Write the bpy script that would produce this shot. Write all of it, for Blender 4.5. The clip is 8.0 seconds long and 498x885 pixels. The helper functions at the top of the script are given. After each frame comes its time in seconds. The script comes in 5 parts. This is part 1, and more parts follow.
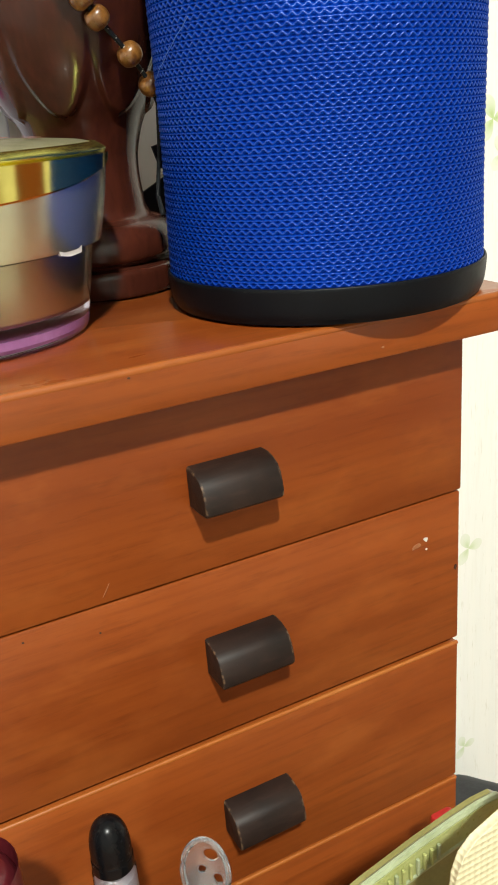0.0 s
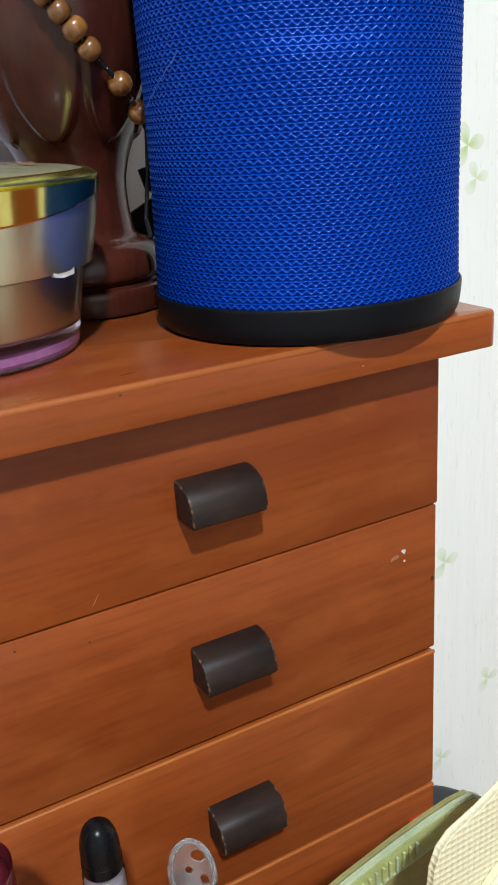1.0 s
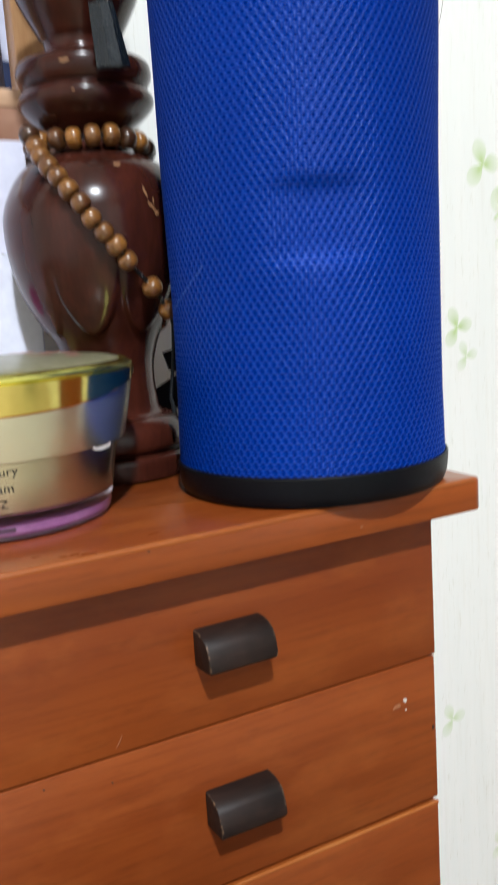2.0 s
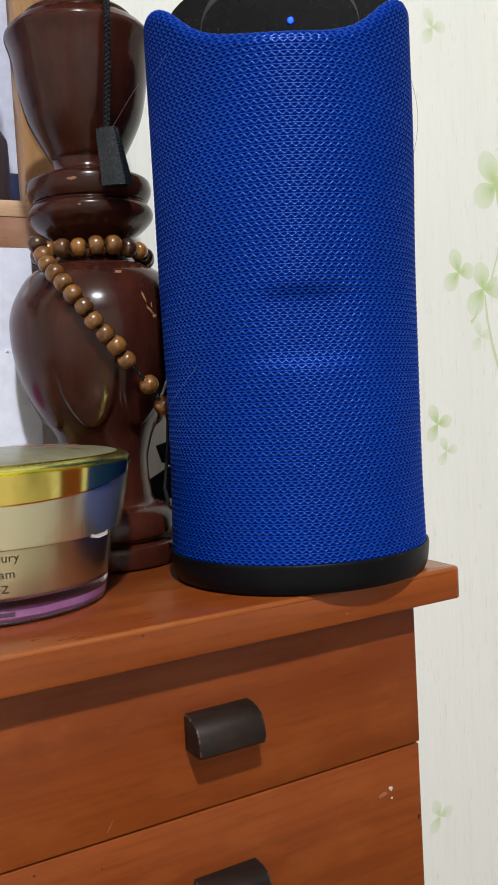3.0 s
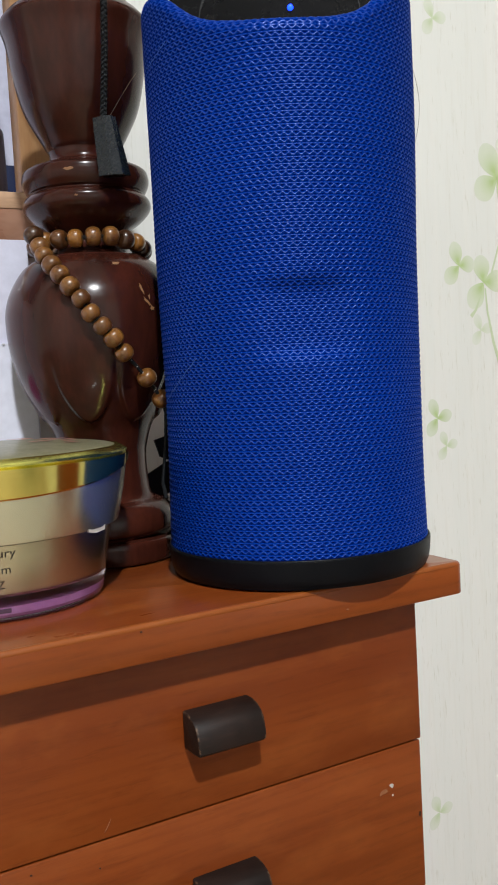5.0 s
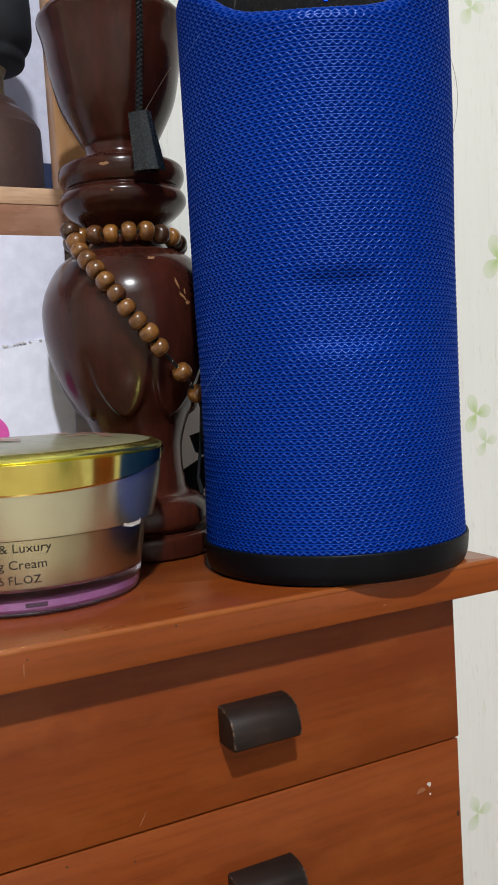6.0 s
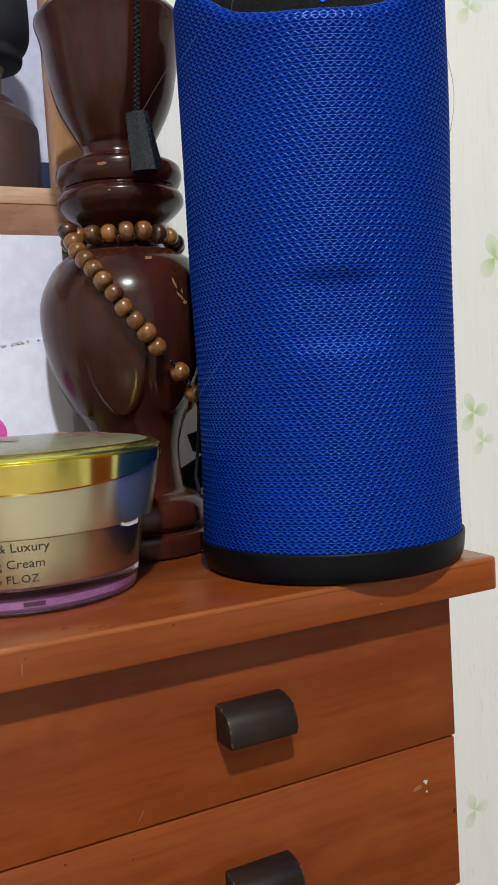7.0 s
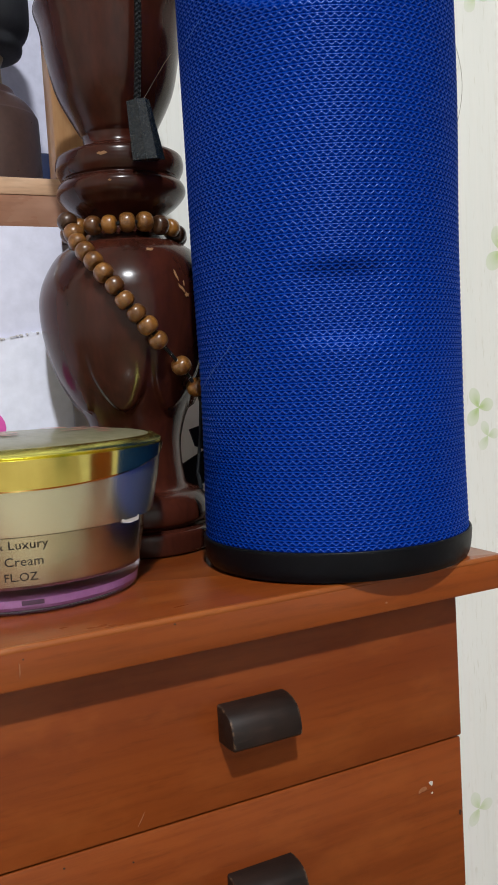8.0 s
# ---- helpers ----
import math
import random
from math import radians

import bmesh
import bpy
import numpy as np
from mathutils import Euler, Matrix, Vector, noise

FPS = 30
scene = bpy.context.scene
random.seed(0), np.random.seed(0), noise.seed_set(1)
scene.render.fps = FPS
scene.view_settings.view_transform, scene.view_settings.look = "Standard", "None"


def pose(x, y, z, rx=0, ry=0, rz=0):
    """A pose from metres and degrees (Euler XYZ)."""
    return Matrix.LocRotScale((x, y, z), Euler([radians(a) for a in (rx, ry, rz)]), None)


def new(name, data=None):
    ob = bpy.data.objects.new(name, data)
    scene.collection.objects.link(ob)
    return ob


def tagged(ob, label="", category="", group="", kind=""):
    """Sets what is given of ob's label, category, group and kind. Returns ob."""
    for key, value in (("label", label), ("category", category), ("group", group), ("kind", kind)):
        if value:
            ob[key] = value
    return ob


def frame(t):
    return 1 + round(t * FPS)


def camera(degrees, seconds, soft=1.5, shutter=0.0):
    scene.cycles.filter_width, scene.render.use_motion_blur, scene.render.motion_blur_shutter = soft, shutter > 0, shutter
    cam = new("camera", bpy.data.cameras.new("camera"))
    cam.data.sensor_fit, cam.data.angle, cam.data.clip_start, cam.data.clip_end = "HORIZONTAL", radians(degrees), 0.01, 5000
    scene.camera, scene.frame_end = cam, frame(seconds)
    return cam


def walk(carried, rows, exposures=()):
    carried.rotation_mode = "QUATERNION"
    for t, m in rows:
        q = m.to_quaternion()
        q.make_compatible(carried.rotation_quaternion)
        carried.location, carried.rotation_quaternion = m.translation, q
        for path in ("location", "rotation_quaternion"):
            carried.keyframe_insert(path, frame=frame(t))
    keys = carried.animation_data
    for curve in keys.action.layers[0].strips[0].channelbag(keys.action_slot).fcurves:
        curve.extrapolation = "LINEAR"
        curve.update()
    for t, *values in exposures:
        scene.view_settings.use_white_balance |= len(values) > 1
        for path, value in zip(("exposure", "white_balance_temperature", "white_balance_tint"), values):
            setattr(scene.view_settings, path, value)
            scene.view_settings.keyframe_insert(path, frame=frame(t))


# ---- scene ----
cam = camera(32.08, 8.0, soft=1.7, shutter=0.5)
PATH = [
    (0, -0.1409, -0.1643, 1.0381, 68.68, 4.34, -27.68),
    (0.2, -0.1395, -0.1644, 1.0394, 68.40, 4.41, -27.57),
    (0.5, -0.1458, -0.1715, 1.0403, 69.35, 4.05, -28.70),
    (0.7, -0.1435, -0.1690, 1.0403, 69.38, 3.92, -28.96),
    (1, -0.1456, -0.1697, 1.0407, 69.63, 3.69, -29.03),
    (1.5, -0.1483, -0.1727, 1.0423, 70.19, 3.41, -28.61),
    (1.6, -0.1507, -0.1796, 1.0436, 71.72, 3.58, -28.68),
    (1.7, -0.1544, -0.1839, 1.0462, 73.69, 3.80, -28.81),
    (1.8, -0.1555, -0.1869, 1.0460, 76.14, 3.76, -28.44),
    (1.9, -0.1567, -0.1904, 1.0481, 78.34, 3.97, -28.27),
    (2, -0.1580, -0.1920, 1.0481, 80.16, 3.69, -28.35),
    (2.1, -0.1640, -0.1991, 1.0499, 82.04, 3.47, -28.67),
    (2.2, -0.1646, -0.2012, 1.0494, 84.36, 3.30, -28.57),
    (3.3, -0.1653, -0.2045, 1.0490, 86.62, 3.28, -29.23),
    (3.5, -0.1645, -0.2063, 1.0485, 86.95, 3.38, -29.11),
    (4, -0.1631, -0.2039, 1.0484, 86.94, 3.42, -29.50),
    (4.2, -0.1636, -0.2035, 1.0477, 86.94, 3.45, -29.85),
    (5.3, -0.1641, -0.1989, 1.0486, 85.73, 3.17, -28.64),
    (5.5, -0.1632, -0.1992, 1.0477, 85.89, 3.27, -27.77),
    (6, -0.1632, -0.1987, 1.0472, 86.00, 3.39, -26.95),
    (6.5, -0.1633, -0.1986, 1.0476, 85.89, 3.35, -26.91),
    (7, -0.1633, -0.1996, 1.0477, 85.85, 3.40, -27.07),
    (7.5, -0.1634, -0.1984, 1.0482, 85.68, 3.39, -27.19),
    (8, -0.1614, -0.1952, 1.0477, 85.47, 3.33, -26.94),
]
EXPOSURES = [(0.0, 0.50, 6450, 2), (0.5, 0.45, 5120, 7), (1.0, 0.24, 5600, 6), (1.5, 0.21, 5480, 6), (2.2, 0.25, 5800, 8), (3.3, -0.17, 5980, 8), (4.2, -0.17, 6000, 8), (5.4, -0.20, 5950, 9), (8.0, -0.24, 5950, 9)]
walk(cam, [(t, pose(x, y, z, rx, ry, rz)) for t, x, y, z, rx, ry, rz in PATH], EXPOSURES)

# ---- light: one ceiling lamp in a closed room, with a faint grey world ----
world = bpy.data.worlds.new("world")
scene.world = world
world.use_nodes = True
world.node_tree.nodes["Background"].inputs[0].default_value = (0.75, 0.85, 1.0, 1)
world.node_tree.nodes["Background"].inputs[1].default_value = 0.05
LAMP_AT = (-0.50, -1.30, 2.53)
lamp_data = bpy.data.lights.new("ceiling_lamp_light", "AREA")
lamp_data.shape, lamp_data.size, lamp_data.energy, lamp_data.color = "DISK", 0.11, 66, (1.0, 0.975, 0.93)
lamp_light = new("ceiling_lamp_light", lamp_data)
lamp_light.matrix_world = pose(LAMP_AT[0], LAMP_AT[1], LAMP_AT[2] - 0.012)

# ---- materials ----


def shader(name):
    m = bpy.data.materials.new(name)
    m.use_nodes = True
    nt = m.node_tree
    return m, nt, nt.nodes["Principled BSDF"]


def node(nt, kind, **kw):
    n = nt.nodes.new(kind)
    for k, val in kw.items():
        n.inputs[k.replace("_", " ")].default_value = val
    return n


def coords(nt, scale, turn=(0, 0, 0)):
    tc = nt.nodes.new("ShaderNodeTexCoord")
    mp = nt.nodes.new("ShaderNodeMapping")
    mp.inputs["Scale"].default_value = scale
    mp.inputs["Rotation"].default_value = turn
    nt.links.new(tc.outputs["Object"], mp.inputs["Vector"])
    return mp.outputs["Vector"]


def ramp(nt, fac, stops):
    r = nt.nodes.new("ShaderNodeValToRGB")
    e = r.color_ramp.elements
    while len(e) < len(stops):
        e.new(0.5)
    for el, (p, c) in zip(e, stops):
        el.position, el.color = p, (*c, 1)
    nt.links.new(fac, r.inputs[0])
    return r.outputs[0]


def blend(nt, fac, a, b, kind="MIX"):
    m = nt.nodes.new("ShaderNodeMix")
    m.data_type, m.blend_type = "RGBA", kind
    for sock, val in ((m.inputs[0], fac), (m.inputs[6], a), (m.inputs[7], b)):
        if hasattr(val, "is_linked"):
            nt.links.new(val, sock)
        else:
            sock.default_value = val if isinstance(val, float) else (*val, 1)
    return m.outputs[2]


def bump(nt, bsdf, height, strength, distance):
    b = nt.nodes.new("ShaderNodeBump")
    b.inputs["Strength"].default_value = strength
    b.inputs["Distance"].default_value = distance
    nt.links.new(height, b.inputs["Height"])
    nt.links.new(b.outputs[0], bsdf.inputs["Normal"])


def noise_tex(nt, vec, scale, detail=4.0, rough=0.55):
    n = node(nt, "ShaderNodeTexNoise", Scale=scale, Detail=detail, Roughness=rough)
    nt.links.new(vec, n.inputs["Vector"])
    return n.outputs["Fac"]


def plain(name, c1, c2, scale=60.0, rough=0.5, rough2=None, metal=0.0, coat=0.0, relief=0.05, stretch=(1, 1, 1), spec=0.5):
    """A surface with two scales of variation in colour, gloss and relief."""
    m, nt, b = shader(name)
    v = coords(nt, stretch)
    big, fine = noise_tex(nt, v, scale), noise_tex(nt, v, scale * 9, 5.0)
    col = ramp(nt, big, ((0.3, c1), (0.7, c2)))
    dark = tuple(k * 0.72 for k in c1)
    col = blend(nt, ramp(nt, fine, ((0.35, (0, 0, 0)), (0.75, (0.45, 0.45, 0.45)))), col, dark)
    nt.links.new(col, b.inputs["Base Color"])
    rr = node(nt, "ShaderNodeMapRange", To_Min=rough, To_Max=rough2 if rough2 is not None else min(1, rough * 1.3))
    nt.links.new(fine, rr.inputs["Value"])
    nt.links.new(rr.outputs[0], b.inputs["Roughness"])
    b.inputs["Metallic"].default_value = metal
    b.inputs["Coat Weight"].default_value = coat
    b.inputs["Coat Roughness"].default_value = 0.08
    b.inputs["Specular IOR Level"].default_value = spec
    bump(nt, b, fine, relief, 0.0004)
    return m


def wood(name, light, mid, dark, grain_axis="x", rough=0.36, coat=0.07, knots=1.0, scale=1.0):
    """Stained pine: long soft bands, dark growth streaks, fine pores and blotches of stain, under worn lacquer."""
    m, nt, b = shader(name)

    def along(k):
        return {"x": (k, 1, 1), "y": (1, k, 1), "z": (1, 1, k)}[grain_axis]

    info = nt.nodes.new("ShaderNodeObjectInfo")
    shift = nt.nodes.new("ShaderNodeVectorMath")
    shift.operation = "MULTIPLY_ADD"
    nt.links.new(info.outputs["Random"], shift.inputs[0])
    shift.inputs[1].default_value = (3.1, 1.7, 2.3)
    nt.links.new(coords(nt, (1, 1, 1)), shift.inputs[2])

    def stretched(k):
        mp = nt.nodes.new("ShaderNodeMapping")
        mp.inputs["Scale"].default_value = along(k)
        nt.links.new(shift.outputs[0], mp.inputs["Vector"])
        return mp.outputs[0]

    v, thin = stretched(0.10), stretched(0.045)
    warp = noise_tex(nt, v, 28.0 * scale, 3.0)
    rings = node(nt, "ShaderNodeTexWave", Scale=55.0 * scale, Distortion=9.0, Detail=3.0, Detail_Scale=1.6)
    rings.bands_direction = {"x": "Z", "y": "X", "z": "X"}[grain_axis]
    nt.links.new(v, rings.inputs["Vector"])
    pores = noise_tex(nt, v, 620.0 * scale, 4.0, 0.7)
    streak = noise_tex(nt, thin, 240.0 * scale, 5.0, 0.62)
    blot = noise_tex(nt, shift.outputs[0], 16.0 * scale, 3.0)
    cloud = noise_tex(nt, stretched(0.45), 60.0 * scale, 4.0, 0.6)
    col = ramp(nt, warp, ((0.28, dark), (0.5, mid), (0.74, light)))
    col = blend(nt, ramp(nt, rings.outputs["Fac"], ((0.0, (0.26 * knots,) * 3), (0.35, (0, 0, 0)))), col, dark)
    col = blend(nt, ramp(nt, streak, ((0.52, (0, 0, 0)), (0.70, (0.32 * knots,) * 3))), col, tuple(c * 0.74 for c in dark))
    col = blend(nt, ramp(nt, pores, ((0.52, (0, 0, 0)), (0.75, (0.42,) * 3))), col, tuple(c * 0.50 for c in dark))
    col = blend(nt, ramp(nt, blot, ((0.35, (0.34,) * 3), (0.6, (0, 0, 0)))), col, dark)
    col = blend(nt, ramp(nt, cloud, ((0.50, (0, 0, 0)), (0.70, (0.48,) * 3))), col, tuple(c * k for c, k in zip(light, (1.10, 1.22, 1.3))))
    patch = noise_tex(nt, v, 90.0 * scale, 5.0, 0.65)
    col = blend(nt, ramp(nt, patch, ((0.56, (0, 0, 0)), (0.74, (0.34,) * 3))), col, tuple(c * k for c, k in zip(light, (1.12, 1.25, 1.3))))
    nt.links.new(col, b.inputs["Base Color"])
    rr = node(nt, "ShaderNodeMapRange", To_Min=rough - 0.09, To_Max=rough + 0.18)
    nt.links.new(cloud, rr.inputs["Value"])
    nt.links.new(rr.outputs[0], b.inputs["Roughness"])
    b.inputs["Coat Weight"].default_value = coat
    b.inputs["Coat Roughness"].default_value = 0.22
    b.inputs["Specular IOR Level"].default_value = 0.32
    bump(nt, b, streak, 0.16, 0.0003)
    return m


def glass(name, tint, rough=0.02, ior=1.48):
    m, nt, b = shader(name)
    b.inputs["Base Color"].default_value = (*tint, 1)
    b.inputs["Transmission Weight"].default_value = 1.0
    b.inputs["IOR"].default_value = ior
    v = coords(nt, (1, 1, 1))
    rr = node(nt, "ShaderNodeMapRange", To_Min=rough, To_Max=rough + 0.06)
    nt.links.new(noise_tex(nt, v, 140.0), rr.inputs["Value"])
    nt.links.new(rr.outputs[0], b.inputs["Roughness"])
    return m


def glow(name, colour, strength):
    m, nt, b = shader(name)
    b.inputs["Base Color"].default_value = (*colour, 1)
    b.inputs["Emission Color"].default_value = (*colour, 1)
    b.inputs["Emission Strength"].default_value = strength
    return m


def fabric_material():
    """Royal blue knitted speaker cloth: shiny nylon cords, pit shade painted in dark blue."""
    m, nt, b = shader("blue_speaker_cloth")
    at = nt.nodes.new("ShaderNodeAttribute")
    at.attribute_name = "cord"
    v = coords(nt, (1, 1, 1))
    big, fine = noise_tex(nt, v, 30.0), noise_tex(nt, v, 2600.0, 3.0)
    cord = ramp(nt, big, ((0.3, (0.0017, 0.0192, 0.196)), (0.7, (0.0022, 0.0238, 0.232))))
    # fine brighter specks put small glints into the cord colour
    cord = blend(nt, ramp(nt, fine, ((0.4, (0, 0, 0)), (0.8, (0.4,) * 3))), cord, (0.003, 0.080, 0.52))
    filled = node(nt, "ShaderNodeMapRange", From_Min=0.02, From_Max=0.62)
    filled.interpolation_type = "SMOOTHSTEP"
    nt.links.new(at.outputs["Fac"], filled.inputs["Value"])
    # low relief gets a darker blue as shade between the cords
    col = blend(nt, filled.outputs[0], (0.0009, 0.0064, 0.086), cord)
    body = nt.nodes.new("ShaderNodeBsdfDiffuse")
    nt.links.new(col, body.inputs["Color"])
    sheen = nt.nodes.new("ShaderNodeBsdfGlossy")
    sheen.inputs["Color"].default_value = (0.42, 0.53, 1.0, 1)
    rr = node(nt, "ShaderNodeMapRange", To_Min=0.27, To_Max=0.43)
    nt.links.new(fine, rr.inputs["Value"])
    nt.links.new(rr.outputs[0], sheen.inputs["Roughness"])
    amount = node(nt, "ShaderNodeMapRange", From_Min=0.45, From_Max=1.0, To_Min=0.0, To_Max=0.066)
    nt.links.new(at.outputs["Fac"], amount.inputs["Value"])
    mix = nt.nodes.new("ShaderNodeMixShader")
    face = node(nt, "ShaderNodeLayerWeight", Blend=0.35)
    more = node(nt, "ShaderNodeMapRange", To_Min=1.0, To_Max=6.0)
    nt.links.new(face.outputs["Facing"], more.inputs["Value"])
    gloss = nt.nodes.new("ShaderNodeMath")
    gloss.operation = "MULTIPLY"
    nt.links.new(amount.outputs[0], gloss.inputs[0])
    nt.links.new(more.outputs[0], gloss.inputs[1])
    nt.links.new(gloss.outputs[0], mix.inputs[0])
    nt.links.new(body.outputs[0], mix.inputs[1])
    nt.links.new(sheen.outputs[0], mix.inputs[2])
    nt.links.new(mix.outputs[0], nt.nodes["Material Output"].inputs["Surface"])
    nt.nodes.remove(b)
    return m


def knob_material():
    """Dark brown lacquer rubbed thin: scratches, and bare wood along the edges."""
    m, nt, b = shader("worn_dark_knob")
    v, long = coords(nt, (1, 1, 1)), coords(nt, (0.15, 1, 1))
    big, fine, scratch = noise_tex(nt, v, 110.0), noise_tex(nt, v, 1500.0, 4.0), noise_tex(nt, long, 700.0, 4.0, 0.7)
    col = ramp(nt, big, ((0.3, (0.0075, 0.0046, 0.0038)), (0.7, (0.019, 0.0098, 0.0070))))
    col = blend(nt, ramp(nt, scratch, ((0.54, (0, 0, 0)), (0.80, (0.50,) * 3))), col, (0.042, 0.020, 0.013))
    xyz = nt.nodes.new("ShaderNodeSeparateXYZ")
    nt.links.new(v, xyz.inputs[0])
    off = nt.nodes.new("ShaderNodeMath")
    off.operation = "ADD"
    off.inputs[1].default_value = 0.0672
    nt.links.new(xyz.outputs["X"], off.inputs[0])
    out = nt.nodes.new("ShaderNodeMath")
    out.operation = "ABSOLUTE"
    nt.links.new(off.outputs[0], out.inputs[0])
    far = node(nt, "ShaderNodeMapRange", From_Min=0.0, From_Max=0.00978, To_Min=0.0, To_Max=1.0)
    nt.links.new(out.outputs[0], far.inputs["Value"])
    edge = ramp(nt, far.outputs[0], ((0.92, (0, 0, 0)), (0.955, (1, 1, 1)), (0.98, (1, 1, 1)), (0.99, (0, 0, 0))))
    worn = ramp(nt, noise_tex(nt, v, 650.0, 3.0), ((0.48, (0, 0, 0)), (0.66, (0.6,) * 3)))
    col = blend(nt, blend(nt, 1.0, edge, worn, "MULTIPLY"), col, (0.20, 0.115, 0.06))
    col = blend(nt, ramp(nt, fine, ((0.72, (0, 0, 0)), (0.80, (0.4,) * 3))), col, (0.08, 0.055, 0.04))
    nt.links.new(col, b.inputs["Base Color"])
    rr = node(nt, "ShaderNodeMapRange", To_Min=0.40, To_Max=0.66)
    nt.links.new(scratch, rr.inputs["Value"])
    nt.links.new(rr.outputs[0], b.inputs["Roughness"])
    b.inputs["Specular IOR Level"].default_value = 0.26
    bump(nt, b, scratch, 0.18, 0.0004)
    return m


def bead_material(name, dark, light):
    """Polished wood of which every bead is cut from another piece: tone, grain and pores differ from bead to bead."""
    m, nt, b = shader(name)
    info = nt.nodes.new("ShaderNodeObjectInfo")
    shift = nt.nodes.new("ShaderNodeVectorMath")
    shift.operation = "MULTIPLY_ADD"
    nt.links.new(info.outputs["Random"], shift.inputs[0])
    shift.inputs[1].default_value = (0.31, 0.17, 0.23)
    nt.links.new(coords(nt, (1, 1, 0.35)), shift.inputs[2])
    grain, pore = noise_tex(nt, shift.outputs[0], 420.0), noise_tex(nt, shift.outputs[0], 2600.0, 4.0, 0.7)
    col = ramp(nt, grain, ((0.34, dark), (0.66, light)))
    col = blend(nt, ramp(nt, info.outputs["Random"], ((0.0, (0.62,) * 3), (0.5, (0.05,) * 3), (1.0, (0, 0, 0)))), col, tuple(c * 0.8 for c in dark))
    col = blend(nt, ramp(nt, info.outputs["Random"], ((0.62, (0, 0, 0)), (1.0, (0.55,) * 3))), col, tuple(c * k for c, k in zip(light, (1.35, 1.30, 0.9))))
    col = blend(nt, ramp(nt, pore, ((0.54, (0, 0, 0)), (0.72, (0.6,) * 3))), col, tuple(c * 0.5 for c in dark))
    nt.links.new(col, b.inputs["Base Color"])
    rr = node(nt, "ShaderNodeMapRange", To_Min=0.18, To_Max=0.42)
    nt.links.new(pore, rr.inputs["Value"])
    nt.links.new(rr.outputs[0], b.inputs["Roughness"])
    b.inputs["Coat Weight"].default_value = 0.35
    b.inputs["Coat Roughness"].default_value = 0.10
    bump(nt, b, pore, 0.12, 0.0004)
    return m


def print_material():
    """Pale green print on the wallpaper, stronger towards the heart of each leaf."""
    m, nt, b = shader("clover_print")
    at = nt.nodes.new("ShaderNodeAttribute")
    at.attribute_name = "ink"
    v = coords(nt, (1, 1, 0.3))
    paper = ramp(nt, noise_tex(nt, v, 300.0), ((0.3, (0.735, 0.742, 0.695)), (0.7, (0.765, 0.770, 0.722))))
    col = blend(nt, at.outputs["Fac"], paper, (0.40, 0.53, 0.19))
    nt.links.new(col, b.inputs["Base Color"])
    b.inputs["Roughness"].default_value = 0.96
    b.inputs["Specular IOR Level"].default_value = 0.25
    return m


def wallpaper_material():
    """Cream wallpaper with fine upright silk-like streaks."""
    m, nt, b = shader("cream_wallpaper")
    v1, v2 = coords(nt, (1, 1, 0.06)), coords(nt, (1, 1, 0.5))
    streak, fleck = noise_tex(nt, v1, 420.0, 4.0, 0.6), noise_tex(nt, coords(nt, (1, 1, 0.12)), 900.0, 2.0)
    patch, stain = noise_tex(nt, v2, 7.0), noise_tex(nt, v1, 130.0, 3.0)
    col = ramp(nt, patch, ((0.3, (0.735, 0.742, 0.695)), (0.7, (0.775, 0.780, 0.738))))
    col = blend(nt, ramp(nt, streak, ((0.52, (0, 0, 0)), (0.75, (0.20,) * 3))), col, (0.60, 0.57, 0.47))
    col = blend(nt, ramp(nt, stain, ((0.42, (0.2,) * 3), (0.55, (0, 0, 0)))), col, (0.82, 0.80, 0.75))
    col = blend(nt, ramp(nt, fleck, ((0.63, (0, 0, 0)), (0.76, (0.36,) * 3))), col, (0.50, 0.48, 0.37))
    nt.links.new(col, b.inputs["Base Color"])
    b.inputs["Roughness"].default_value = 0.72
    b.inputs["Specular IOR Level"].default_value = 0.25
    bump(nt, b, streak, 0.25, 0.0003)
    return m


def cream_material():
    """Cream moulded plastic with a small embossed dot pattern."""
    m, nt, b = shader("cream_embossed_plastic")
    v = coords(nt, (1, 1, 1))
    vo = node(nt, "ShaderNodeTexVoronoi", Scale=800.0, Randomness=0.0)
    nt.links.new(v, vo.inputs["Vector"])
    col = ramp(nt, noise_tex(nt, v, 40.0), ((0.3, (0.58, 0.53, 0.34)), (0.7, (0.64, 0.59, 0.40))))
    nt.links.new(col, b.inputs["Base Color"])
    b.inputs["Roughness"].default_value = 0.45
    bump(nt, b, vo.outputs["Distance"], 0.8, 0.0006)
    return m


M_WOOD = wood("orange_stained_pine", (0.268, 0.066, 0.0108), (0.210, 0.0465, 0.0072), (0.143, 0.027, 0.0038))
M_WOOD_TOP = wood("orange_stained_pine_top", (0.268, 0.066, 0.0108), (0.210, 0.0465, 0.0072), (0.143, 0.027, 0.0038), "x", 0.27, 0.35)
# lighter pine for worn edges, with their lamp highlight put into the colour
M_ARRIS = wood("worn_lit_pine_edge", (0.33, 0.105, 0.020), (0.275, 0.076, 0.013), (0.20, 0.048, 0.007), "x", 0.3, 0.3)
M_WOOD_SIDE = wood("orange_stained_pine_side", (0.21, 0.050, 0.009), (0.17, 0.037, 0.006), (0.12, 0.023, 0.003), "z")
M_TABLE = wood("brown_table_wood", (0.30, 0.13, 0.05), (0.24, 0.10, 0.04), (0.16, 0.06, 0.02), "x", 0.4, 0.1)
M_PALE = wood("pale_frame_wood", (0.46, 0.27, 0.125), (0.37, 0.20, 0.090), (0.25, 0.125, 0.050), "z", 0.35, 0.3, 0.6)
